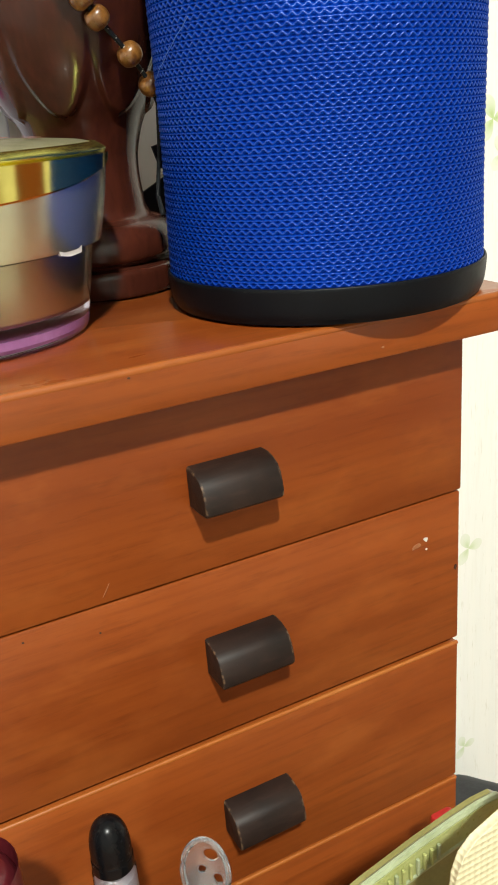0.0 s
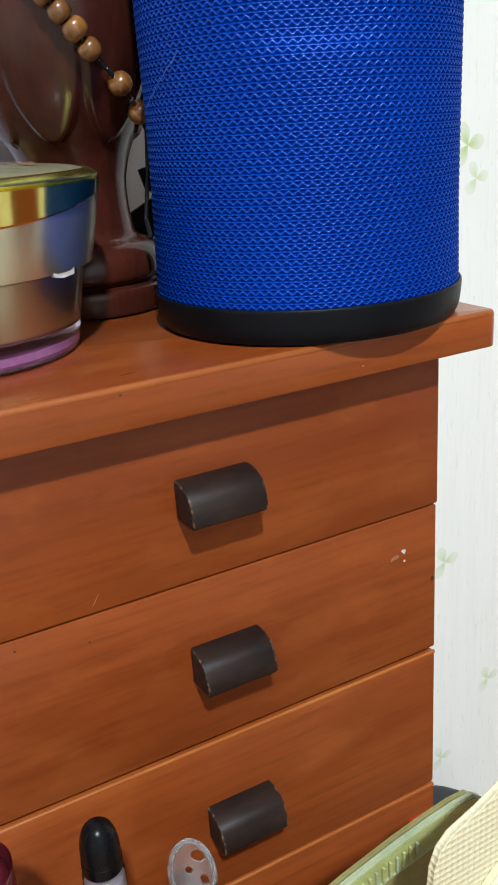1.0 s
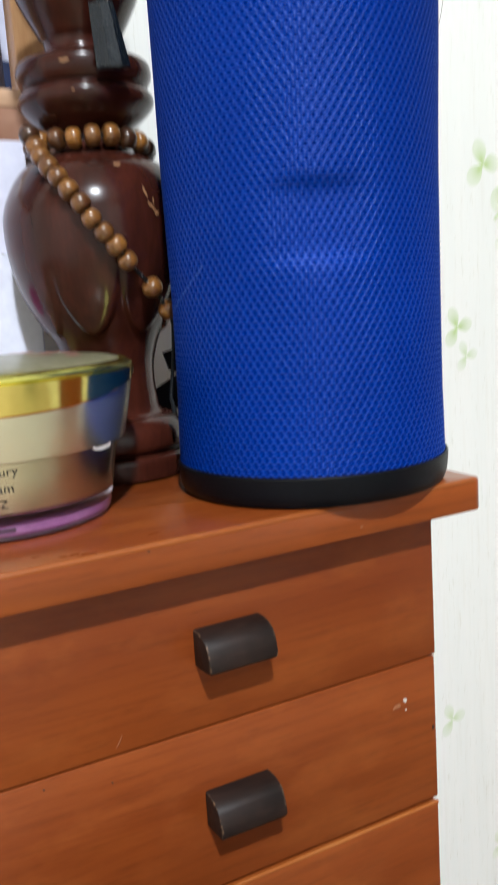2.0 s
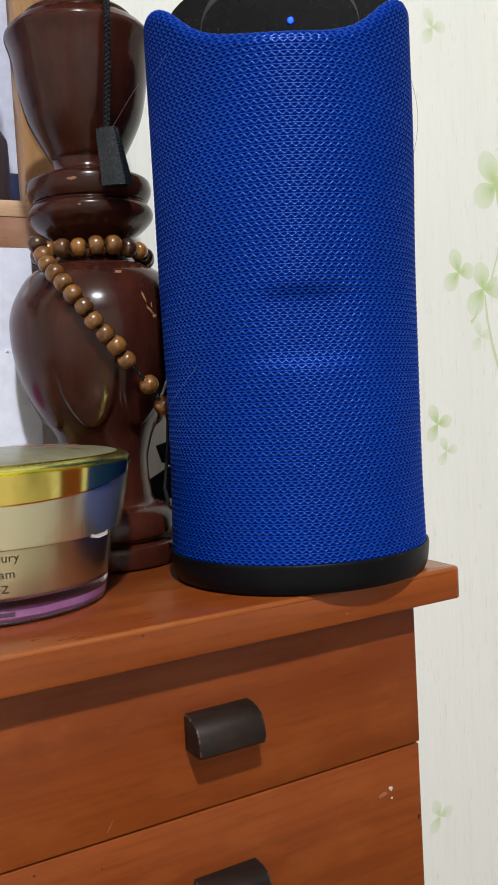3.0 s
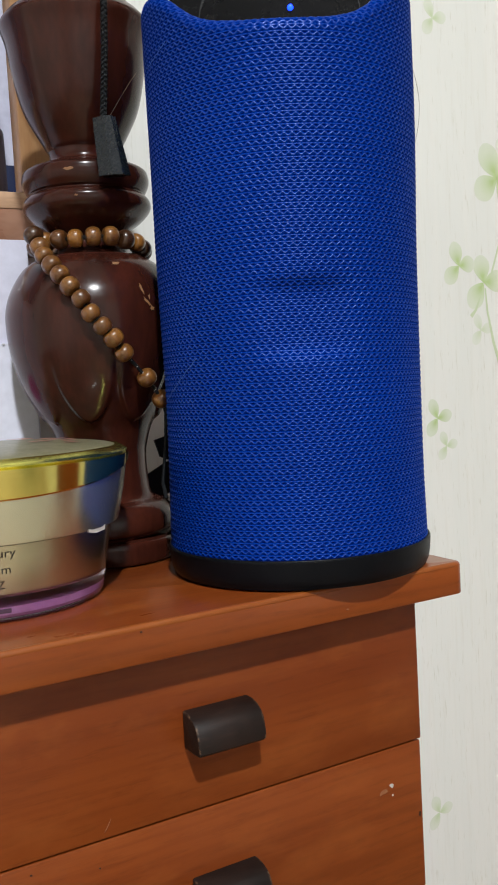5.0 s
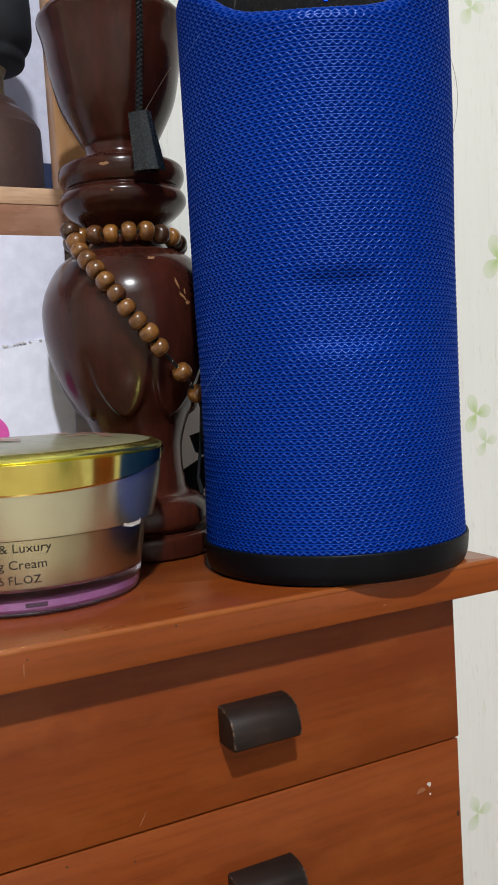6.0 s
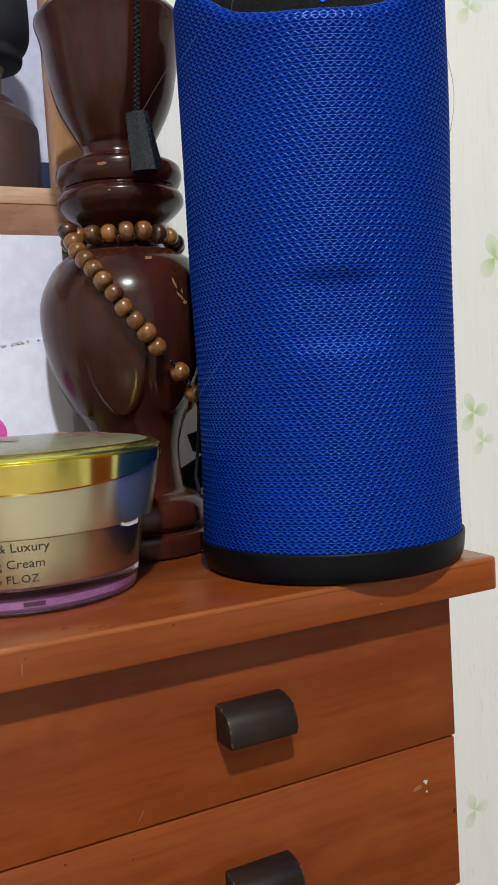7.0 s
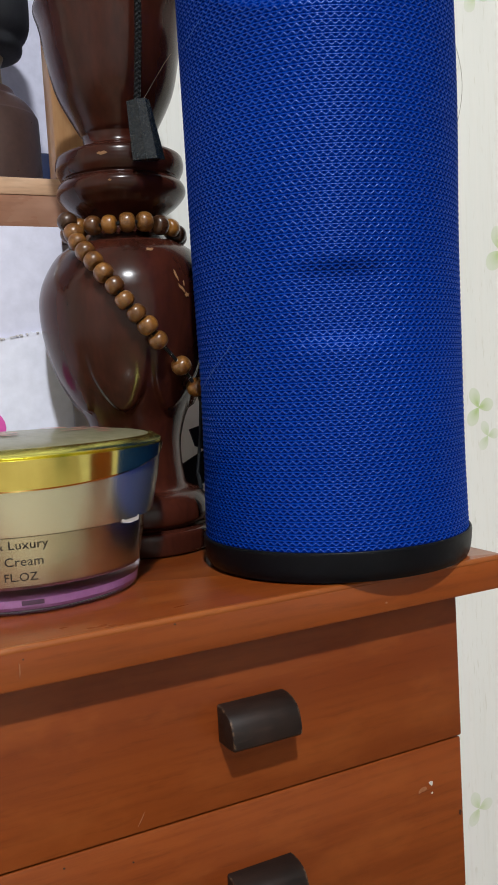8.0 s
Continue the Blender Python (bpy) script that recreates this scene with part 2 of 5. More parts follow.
M_PALE_X = wood("pale_frame_wood_cross", (0.62, 0.42, 0.28), (0.54, 0.34, 0.21), (0.40, 0.24, 0.14), "x", 0.35, 0.3, 0.6)
M_PALE_LOW = wood("brown_frame_moulding", (0.42, 0.235, 0.155), (0.34, 0.175, 0.110), (0.22, 0.105, 0.062), "x", 0.22, 0.5, 0.6)
M_KNOB = knob_material()
M_LACQUER = plain("dark_brown_lacquer", (0.021, 0.0060, 0.0040), (0.058, 0.0138, 0.0074), 75, 0.15, 0.27, coat=0.10, relief=0.03, stretch=(1, 1, 0.22), spec=0.24)
M_CHIP = plain("chipped_bare_wood", (0.19, 0.085, 0.032), (0.29, 0.14, 0.055), 900, 0.5)
M_BEAD = bead_material("brown_wooden_bead", (0.085, 0.030, 0.0065), (0.23, 0.098, 0.020))
M_BEAD_DARK = bead_material("dark_wooden_bead", (0.026, 0.0105, 0.0042), (0.110, 0.042, 0.012))
M_CORD = plain("black_cord", (0.0035, 0.0045, 0.0055), (0.008, 0.0095, 0.011), 900, 0.45, relief=0.3, spec=0.2)
M_HORN = plain("black_pendant_horn", (0.0040, 0.0062, 0.0090), (0.010, 0.0135, 0.0175), 160, 0.22, 0.32, coat=0.12, relief=0.02, spec=0.32)
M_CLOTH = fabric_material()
M_RUBBER = plain("black_rubber", (0.0022, 0.0028, 0.0042), (0.0040, 0.0048, 0.0068), 80, 0.34, 0.5, relief=0.06, spec=0.12)
M_GLOSSBLACK = plain("gloss_black_plastic", (0.003, 0.003, 0.0035), (0.005, 0.005, 0.006), 60, 0.2, 0.32, relief=0.02, spec=0.14)
# lighter than the black plastic, to paint a gloss reflection on the grip
M_GRIPGREY = plain("grey_gloss_tone", (0.006, 0.0065, 0.0075), (0.009, 0.0095, 0.011), 60, 0.3, 0.45, relief=0.03, spec=0.3)
M_LED = glow("blue_led", (0.01, 0.03, 1.0), 9)
M_WALLPAPER = wallpaper_material()
M_LEAF = print_material()
M_PAINT = plain("white_room_paint", (0.79, 0.78, 0.75), (0.83, 0.82, 0.79), 5, 0.8, relief=0.05)
M_FLOOR = wood("floor_laminate", (0.56, 0.47, 0.34), (0.50, 0.41, 0.29), (0.40, 0.31, 0.20), "y", 0.45, 0.0, 0.5, 0.3)
M_GOLD = plain("polished_gold_trim", (0.86, 0.76, 0.20), (0.90, 0.81, 0.26), 30, 0.09, 0.15, metal=1.0, relief=0.01)
M_GOLD_SATIN = plain("satin_gold_rim", (0.80, 0.77, 0.17), (0.86, 0.83, 0.23), 60, 0.20, 0.30, metal=1.0, relief=0.06)
M_PEARL = plain("pearl_gold_coating", (0.66, 0.63, 0.42), (0.72, 0.69, 0.47), 8, 0.24, 0.27, metal=1.0, coat=0.0, relief=0.0)
M_SKIRT = plain("frosted_pearl_lid", (0.70, 0.73, 0.58), (0.76, 0.79, 0.64), 12, 0.22, 0.25, metal=0.92, coat=0.0, relief=0.0)
M_LIDTOP = plain("dusty_clear_lid_top", (0.20, 0.19, 0.10), (0.30, 0.28, 0.18), 260, 0.25, 0.55, metal=0.2, coat=0.3, relief=0.15, spec=0.35)
M_PINKPRINT = plain("red_pink_print", (0.40, 0.15, 0.12), (0.50, 0.24, 0.18), 300, 0.4)
M_GLASS = glass("clear_jar_glass", (0.96, 0.95, 0.99))
M_PINK = plain("magenta_jar_underside", (0.46, 0.16, 0.44), (0.62, 0.28, 0.58), 60, 0.30, coat=0.4)
M_INK = plain("black_print", (0.02, 0.018, 0.015), (0.03, 0.026, 0.022), 300, 0.5)
M_STAMP = plain("faded_purple_stamp", (0.10, 0.045, 0.095), (0.15, 0.07, 0.14), 300, 0.5)
M_CARD = plain("white_card", (0.63, 0.63, 0.76), (0.68, 0.68, 0.80), 24, 0.45, 0.6, coat=0.1, relief=0.05)
M_FLAP = plain("white_card_flap", (0.73, 0.74, 0.86), (0.77, 0.78, 0.89), 24, 0.45, 0.6, coat=0.1, relief=0.05)
M_CARD_EDGE = plain("torn_card_edge", (0.50, 0.47, 0.46), (0.72, 0.70, 0.70), 900, 0.8, relief=0.4)
M_MAGENTA = plain("magenta_print", (0.62, 0.07, 0.36), (0.70, 0.11, 0.44), 60, 0.45)
M_GREEN = plain("olive_green_plastic", (0.27, 0.29, 0.09), (0.37, 0.39, 0.16), 120, 0.22, 0.36, coat=0.5, relief=0.08)
M_GREEN_DARK = plain("dark_olive_plastic", (0.19, 0.17, 0.055), (0.25, 0.23, 0.085), 120, 0.25, 0.4, coat=0.4, relief=0.08)
M_GREEN_RIM = plain("grey_green_plastic_rim", (0.25, 0.29, 0.16), (0.35, 0.39, 0.25), 200, 0.2, 0.4, coat=0.5, relief=0.2)
M_CREAM = cream_material()
M_CREAM_PLAIN = plain("cream_plastic", (0.60, 0.55, 0.36), (0.66, 0.60, 0.41), 40, 0.45)
M_CLEAR = glass("clear_plastic", (0.86, 0.90, 0.93), 0.02, 1.47)
M_CLEAR.node_tree.nodes["Principled BSDF"].inputs["Transmission Weight"].default_value = 0.94
M_TUBE = glass("clear_tube", (0.93, 0.95, 0.95), 0.03, 1.45)
M_LIQUID = plain("pale_lilac_liquid", (0.46, 0.42, 0.50), (0.58, 0.54, 0.62), 60, 0.25)
M_RED = plain("red_plastic", (0.55, 0.02, 0.025), (0.64, 0.04, 0.04), 80, 0.35)
M_DARKRED = plain("dark_red_plastic", (0.075, 0.008, 0.012), (0.11, 0.014, 0.020), 80, 0.25, coat=0.5)
M_BLACKBAG = plain("black_soft_plastic", (0.011, 0.012, 0.014), (0.020, 0.021, 0.024), 60, 0.5, relief=0.3)
M_BLUEBOX = plain("dark_blue_card", (0.008, 0.016, 0.060), (0.012, 0.022, 0.080), 80, 0.4)
M_TEAL = plain("teal_curtain_cloth", (0.05, 0.26, 0.22), (0.07, 0.32, 0.28), 12, 0.8, relief=0.2)
M_BRASS = plain("dull_brass", (0.42, 0.32, 0.15), (0.50, 0.40, 0.20), 80, 0.3, metal=0.9)
M_BROWNGLASS = plain("dark_brown_bottle", (0.055, 0.030, 0.024), (0.085, 0.048, 0.038), 50, 0.22, 0.4, coat=0.3)
M_WHITEMARK = plain("white_paint_fleck", (0.50, 0.45, 0.42), (0.62, 0.58, 0.55), 900, 0.5)
M_GREYMARK = plain("lacquer_scuff", (0.25, 0.088, 0.032), (0.31, 0.13, 0.06), 700, 0.5)
M_DARKMARK = plain("dark_dent", (0.035, 0.012, 0.005), (0.06, 0.02, 0.01), 500, 0.6)
M_LAMP = glow("lamp_diffuser_glow", (1.0, 0.96, 0.9), 9)
M_LINT = plain("pale_lint", (0.035, 0.10, 0.36), (0.06, 0.15, 0.46), 500, 0.6)
M_HAIR = plain("brown_fibre", (0.10, 0.07, 0.05), (0.16, 0.11, 0.08), 500, 0.4)

# ---- builders ----


def mesh_object(name, bm, material, smooth=True, auto=35):
    me = bpy.data.meshes.new(name)
    bm.normal_update()
    if smooth:
        limit = radians(auto)
        for f in bm.faces:
            f.smooth = True
        for e in bm.edges:
            if len(e.link_faces) == 2 and e.calc_face_angle(0) > limit:
                e.smooth = False
    bm.to_mesh(me)
    bm.free()
    if material:
        me.materials.append(material)
    return new(name, me)


def part(name, bm, material, parent, label="", smooth=True, auto=35):
    ob = mesh_object(name, bm, material, smooth, auto)
    ob.parent = parent
    if parent is not None:
        ob.matrix_parent_inverse = parent.matrix_basis.inverted() if parent.parent is None else Matrix()
    if label:
        tagged(ob, label)
    return ob


def thing(name, at, label, category, group="", kind=""):
    ob = new(name)
    ob.empty_display_size = 0.02
    ob.location = at
    return tagged(ob, label, category, group, kind)


def box(x0, x1, y0, y1, z0, z1, bevel=0.0, seg=2, bm=None):
    own = bm is None
    bm = bmesh.new() if own else bm
    r = bmesh.ops.create_cube(bm, size=1)
    bmesh.ops.scale(bm, vec=(x1 - x0, y1 - y0, z1 - z0), verts=r["verts"])
    bmesh.ops.translate(bm, vec=((x0 + x1) / 2, (y0 + y1) / 2, (z0 + z1) / 2), verts=r["verts"])
    if bevel:
        edges = list({e for vv in r["verts"] for e in vv.link_edges})
        bmesh.ops.bevel(bm, geom=edges, offset=bevel, segments=seg, affect="EDGES", profile=0.5)
    return bm


def smooth_profile(points, steps=6):
    """Catmull-Rom through (radius, height) points; a doubled point keeps a sharp corner."""
    out = []
    n = len(points)
    for i in range(n - 1):
        p0, p1, p2, p3 = (points[max(i - 1, 0)], points[i], points[i + 1], points[min(i + 2, n - 1)])
        if p1 == p2:
            continue
        for k in range(steps):
            t = k / steps
            out.append(tuple(0.5 * ((2 * b) + (c - a) * t + (2 * a - 5 * b + 4 * c - d) * t * t + (3 * b - a - 3 * c + d) * t ** 3)
                             for a, b, c, d in zip(p0, p1, p2, p3)))
    out.append(points[-1])
    return out


def lathe(profile, cx, cy, n=64, shape=None, cap=True):
    """Turns (radius, z) points about an upright axis; shape(angle, z, r) may carve the radius."""
    bm = bmesh.new()
    rings = []
    for r, z in profile:
        ring = []
        for i in range(n):
            a = 2 * math.pi * i / n
            rr = shape(a, z, r) if shape else r
            ring.append(bm.verts.new((cx + rr * math.cos(a), cy + rr * math.sin(a), z)))
        rings.append(ring)
    for lo, hi in zip(rings, rings[1:]):
        for i in range(n):
            bm.faces.new((lo[i], lo[(i + 1) % n], hi[(i + 1) % n], hi[i]))
    if cap:
        bm.faces.new(rings[0][::-1])
        bm.faces.new(rings[-1])
    bmesh.ops.recalc_face_normals(bm, faces=bm.faces)
    return bm


def tube(points, radius, n=8, bm=None, twist=None):
    """A cord along points."""
    bm = bm or bmesh.new()
    rings = []
    pts = [Vector(p) for p in points]
    for i, p in enumerate(pts):
        d = (pts[min(i + 1, len(pts) - 1)] - pts[max(i - 1, 0)]).normalized()
        side = d.cross(Vector((0.31, 0.2, 0.93)))
        if side.length < 1e-3:
            side = d.cross(Vector((1, 0, 0)))
        side.normalize()
        up = side.cross(d)
        rr = radius * (1 if twist is None else 1 + 0.18 * math.sin(i * twist))
        rings.append([bm.verts.new(p + rr * (side * math.cos(a) + up * math.sin(a))) for a in (2 * math.pi * k / n for k in range(n))])
    for lo, hi in zip(rings, rings[1:]):
        for k in range(n):
            bm.faces.new((lo[k], lo[(k + 1) % n], hi[(k + 1) % n], hi[k]))
    bm.faces.new(rings[0][::-1])
    bm.faces.new(rings[-1])
    bmesh.ops.recalc_face_normals(bm, faces=bm.faces)
    return bm


def prism(section, x0, x1, bevel=0.0, seg=2):
    """A (y, z) section drawn out along x."""
    bm = bmesh.new()
    a = [bm.verts.new((x0, y, z)) for y, z in section]
    b = [bm.verts.new((x1, y, z)) for y, z in section]
    n = len(section)
    for i in range(n):
        bm.faces.new((a[i], a[(i + 1) % n], b[(i + 1) % n], b[i]))
    bm.faces.new(a[::-1])
    bm.faces.new(b)
    bmesh.ops.recalc_face_normals(bm, faces=bm.faces)
    if bevel:
        ends = [e for e in bm.edges if abs(e.verts[0].co.x - e.verts[1].co.x) < 1e-9]
        bmesh.ops.bevel(bm, geom=ends, offset=bevel, segments=seg, affect="EDGES", profile=0.5)
    return bm


def plate(outline, y, thick):
    """A flat piece in the x-z plane with its face at y, thick towards +y."""
    bm = bmesh.new()
    f = [bm.verts.new((x, y, z)) for x, z in outline]
    b = [bm.verts.new((x, y + thick, z)) for x, z in outline]
    n = len(outline)
    bm.faces.new(f)
    bm.faces.new(b[::-1])
    for i in range(n):
        bm.faces.new((f[i], b[i], b[(i + 1) % n], f[(i + 1) % n]))
    bmesh.ops.recalc_face_normals(bm, faces=bm.faces)
    return bm


# ---- the room ----
TABLE_Z, TOP_Z, WALL_Y = 0.645, 0.9922, 0.1361
NICHE = (-0.34, -0.0730, 1.1230, 1.46)  # opening of the recessed cabinet in the wall: x0, x1, z0, z1
X0, X1, Y0, CEIL = -2.2, 1.5, -2.7, 2.56

bm = bmesh.new()
HOLE = (NICHE[0] - 0.006, NICHE[1] + 0.006, NICHE[2] - 0.006, NICHE[3] + 0.006)
for a, b, c, d in ((X0, HOLE[0], 0, CEIL), (HOLE[1], X1, 0, CEIL), (HOLE[0], HOLE[1], 0, HOLE[2]), (HOLE[0], HOLE[1], HOLE[3], CEIL)):
    f = [bm.verts.new(p) for p in ((a, WALL_Y, c), (b, WALL_Y, c), (b, WALL_Y, d), (a, WALL_Y, d))]
    g = [bm.verts.new((p.co.x, WALL_Y + 0.02, p.co.z)) for p in f]
    bm.faces.new(f)
    bm.faces.new(g[::-1])
    for i in range(4):
        bm.faces.new((f[i], g[i], g[(i + 1) % 4], f[(i + 1) % 4]))
bmesh.ops.recalc_face_normals(bm, faces=bm.faces)
wall_back = tagged(mesh_object("wall_north", bm, M_WALLPAPER, False), "cream wallpaper wall with fine streaks and clover print", "wall", kind="structure")
tagged(mesh_object("wall_west", box(X0 - 0.12, X0, Y0, WALL_Y, 0, CEIL), M_PAINT, False), "plain white painted room wall", "wall", kind="structure")
tagged(mesh_object("wall_east", box(X1, X1 + 0.12, Y0, WALL_Y, 0, CEIL), M_PAINT, False), "plain white painted room wall", "wall", kind="structure")
tagged(mesh_object("wall_south", box(X0 - 0.12, X1 + 0.12, Y0 - 0.12, Y0, 0, CEIL), M_PAINT, False), "plain white painted room wall", "wall", kind="structure")
tagged(mesh_object("floor", box(X0 - 0.12, X1 + 0.12, Y0 - 0.12, WALL_Y + 0.15, -0.08, 0), M_FLOOR, False), "pale beige laminate floor of the room", "floor", kind="structure")
tagged(mesh_object("ceiling", box(X0 - 0.12, X1 + 0.12, Y0 - 0.12, WALL_Y + 0.15, CEIL, CEIL + 0.1), M_PAINT, False), "plain white painted ceiling", "ceiling", kind="structure")

lamp = thing("ceiling_lamp", (LAMP_AT[0], LAMP_AT[1], CEIL), "round white ceiling lamp that lights the room", "lamp")
part("lamp_base", lathe([(0.17, CEIL), (0.17, CEIL - 0.018), (0.165, CEIL - 0.022)], LAMP_AT[0], LAMP_AT[1]), M_PAINT, lamp)
part("diffuser", lathe([(0.16, CEIL - 0.0225), (0.16, CEIL - 0.030), (0.15, CEIL - 0.034)], LAMP_AT[0], LAMP_AT[1]), M_LAMP, lamp, "glowing white diffuser")


curtain = thing("curtain", (1.0, Y0 + 0.06, 0), "long teal curtain hanging against the far wall", "curtain")
bm = bmesh.new()
folds = [(0.66 + 0.60 * k / 120, Y0 + 0.06 + 0.022 * math.sin(k * 0.62) + 0.008 * math.sin(k * 0.23)) for k in range(121)]
for (xa, ya), (xb, yb) in zip(folds, folds[1:]):
    bm.faces.new([bm.verts.new(p) for p in ((xa, ya, 0.02), (xb, yb, 0.02), (xb, yb, 2.35), (xa, ya, 2.35))])
bmesh.ops.remove_doubles(bm, verts=bm.verts, dist=1e-5)
bmesh.ops.solidify(bm, geom=list(bm.faces), thickness=0.002)
part("drape", bm, M_TEAL, curtain)
part("curtain_rod", tube([(0.60, Y0 + 0.06, 2.37), (1.32, Y0 + 0.06, 2.37)], 0.012, 12), M_BRASS, curtain, "brass curtain rod")
door_1 = thing("door_1", (X1, -1.15, 0), "orange-brown wooden room door in its frame", "door", kind="structure")
part("door_leaf", box(X1 - 0.040, X1 - 0.002, -1.52, -0.80, 0.005, 2.03, 0.004), M_WOOD_SIDE, door_1)
for fy in (-1.59, -0.795):
    part("door_frame", box(X1 - 0.050, X1 - 0.002, fy, fy + 0.065, 0.0, 2.10, 0.004), M_WOOD_SIDE, door_1)
part("door_frame", box(X1 - 0.050, X1 - 0.002, -1.524, -0.796, 2.036, 2.10, 0.004), M_WOOD_SIDE, door_1)
part("door_handle", tube([(X1 - 0.045, -0.86, 1.0), (X1 - 0.085, -0.86, 1.0), (X1 - 0.085, -0.97, 1.0)], 0.010, 10), M_BRASS, door_1, "brass lever handle")

# ---- clover print on the wallpaper ----
def petal(cx, cz, ang, length, width, n=14):
    """A rounded leaflet, broadest beyond its middle."""
    ca, sa = math.cos(ang), math.sin(ang)
    pts = []
    for i in range(n + 1):
        t = i / n
        pts.append((t * length, width * 0.5 * math.sin(math.pi * t ** 1.25) ** 0.7))
    pts[-1] = (length * 0.97, 0.0)
    out = pts + [(a, -b) for a, b in reversed(pts[1:-1])]
    return [(cx + a * ca - b * sa, cz + a * sa + b * ca) for a, b in out]


def flat_print(outlines, y, ink=0.75, heart=None):
    """Printed shapes lying on the paper; with a heart, the ink fades outwards from it."""
    bm = bmesh.new()
    lay = bm.verts.layers.float.new("ink")
    for pts in outlines:
        y -= 0.00001
        if heart is None:
            vs = [bm.verts.new((x, y, z)) for x, z in pts]
            for q in vs:
                q[lay] = ink
            bm.faces.new(vs)
            continue
        mx, mz = sum(p[0] for p in pts) / len(pts), sum(p[1] for p in pts) / len(pts)
        fx, fz = heart[0] * 0.62 + mx * 0.38, heart[1] * 0.62 + mz * 0.38
        rings = []
        for k, tone in ((0.12, 0.80), (0.40, 0.52), (0.72, 0.36), (0.93, 0.36), (1.0, 0.22)):
            ring = []
            for x, z in pts:
                q = bm.verts.new((fx + (x - fx) * k, y, fz + (z - fz) * k))
                near = math.exp(-math.hypot(q.co.x - heart[0], q.co.z - heart[1]) / (0.9 * math.hypot(mx - heart[0], mz - heart[1])))
                q[lay] = ink * min(1.0, 0.55 * tone + 0.85 * near)
                ring.append(q)
            rings.append(ring)
        bm.faces.new(rings[0])
        for a, b in zip(rings, rings[1:]):
            for i in range(len(a)):
                bm.faces.new((a[i], a[(i + 1) % len(a)], b[(i + 1) % len(a)], b[i]))
    bmesh.ops.recalc_face_normals(bm, faces=bm.faces)
    for f in bm.faces:
        if f.normal.y > 0:
            f.normal_flip()
    return bm


def ribbon(points, w0, w1):
    out_l, out_r = [], []
    n = len(points)
    for i, (x, z) in enumerate(points):
        xa, za = points[max(i - 1, 0)]
        xb, zb = points[min(i + 1, n - 1)]
        dx, dz = xb - xa, zb - za
        k = math.hypot(dx, dz) or 1
        w = (w0 + (w1 - w0) * i / (n - 1)) / 2
        out_l.append((x - dz / k * w, z + dx / k * w))
        out_r.append((x + dz / k * w, z - dx / k * w))
    return out_l + out_r[::-1]


def clover(cx, cz, size, angles, ink):
    part("clover_leaf", flat_print([petal(cx, cz, radians(a), size * s, size * w) for a, s, w in angles], WALL_Y - 0.00006, ink, (cx, cz)), M_LEAF, wall_back)


SMALL = ((112, 0.85, 0.52), (12, 0.78, 0.52), (232, 0.85, 0.55))
clover(0.1800, 1.1470, 0.0190, ((118, 1.05, 0.75), (40, 1.0, 0.75), (212, 1.0, 0.7), (-52, 1.05, 0.7)), 0.9)
clover(0.1514, 1.1012, 0.0125, ((105, 1.05, 0.7), (10, 0.9, 0.7), (222, 1.05, 0.7)), 0.9)
clover(0.1680, 1.0930, 0.0155, ((98, 0.95, 0.75), (5, 1.05, 0.75), (232, 1.1, 0.75)), 0.9)
clover(0.1985, 1.0600, 0.0140, ((100, 1.0, 0.75), (200, 1.0, 0.75), (-40, 1.0, 0.75)), 0.9)
clover(0.1402, 1.2222, 0.012, SMALL, 0.6)
clover(0.1870, 1.1690, 0.012, SMALL, 0.45)
clover(0.1650, 1.0683, 0.011, SMALL, 0.45)
clover(0.1331, 1.0245, 0.013, SMALL, 0.9)
clover(0.1385, 1.0100, 0.010, SMALL, 0.6)
clover(0.1238, 0.8209, 0.012, SMALL, 0.6)
clover(0.1564, 0.7366, 0.011, SMALL, 0.6)
clover(0.1233, 0.6962, 0.010, SMALL, 0.6)
clover(0.2300, 1.0050, 0.013, SMALL, 0.9)
part("clover_stem", flat_print([ribbon([(0.1818, 1.146), (0.1822, 1.128), (0.1795, 1.112), (0.1735, 1.097)], 0.0008, 0.0012),
                                ribbon([(0.1690, 1.090), (0.1700, 1.078), (0.1735, 1.062), (0.1790, 1.046), (0.1815, 1.0395)], 0.0009, 0.0026),
                                ribbon([(0.1655, 1.086), (0.1620, 1.079), (0.1585, 1.0755)], 0.0008, 0.0022)], WALL_Y - 0.00015, 0.55), M_LEAF, wall_back)

# ---- table, chest of drawers ----
table = thing("dressing_table", (-0.3, -0.15, 0), "brown wooden dressing table against the papered wall", "table")
part("tabletop", box(-0.95, 0.62, -0.44, WALL_Y - 0.004, TABLE_Z - 0.028, TABLE_Z, 0.003), M_TABLE, table)
for lx in (-0.92, 0.55):
    for ly in (-0.41, 0.06):
        part("leg", box(lx, lx + 0.045, ly, ly + 0.045, 0.0, TABLE_Z - 0.0285, 0.003), M_TABLE, table)

BOARD = (-0.335, 0.0122, -0.0090, 0.128)
chest = thing("chest_of_drawers", (-0.15, 0.06, TABLE_Z), "small orange-brown stained pine chest with dark wooden knobs", "chest")
bm = box(BOARD[0], BOARD[1], BOARD[2], BOARD[3], TOP_Z - 0.0096, TOP_Z)
upright = [e for e in bm.edges if abs(e.verts[0].co.z - e.verts[1].co.z) > 0.005]
bmesh.ops.bevel(bm, geom=upright, offset=0.0022, segments=4, affect="EDGES", profile=0.5)
upper = [e for e in bm.edges if all(v_.co.z > TOP_Z - 1e-5 for v_ in e.verts)]
bmesh.ops.bevel(bm, geom=upper, offset=0.0010, segments=3, affect="EDGES", profile=0.5)
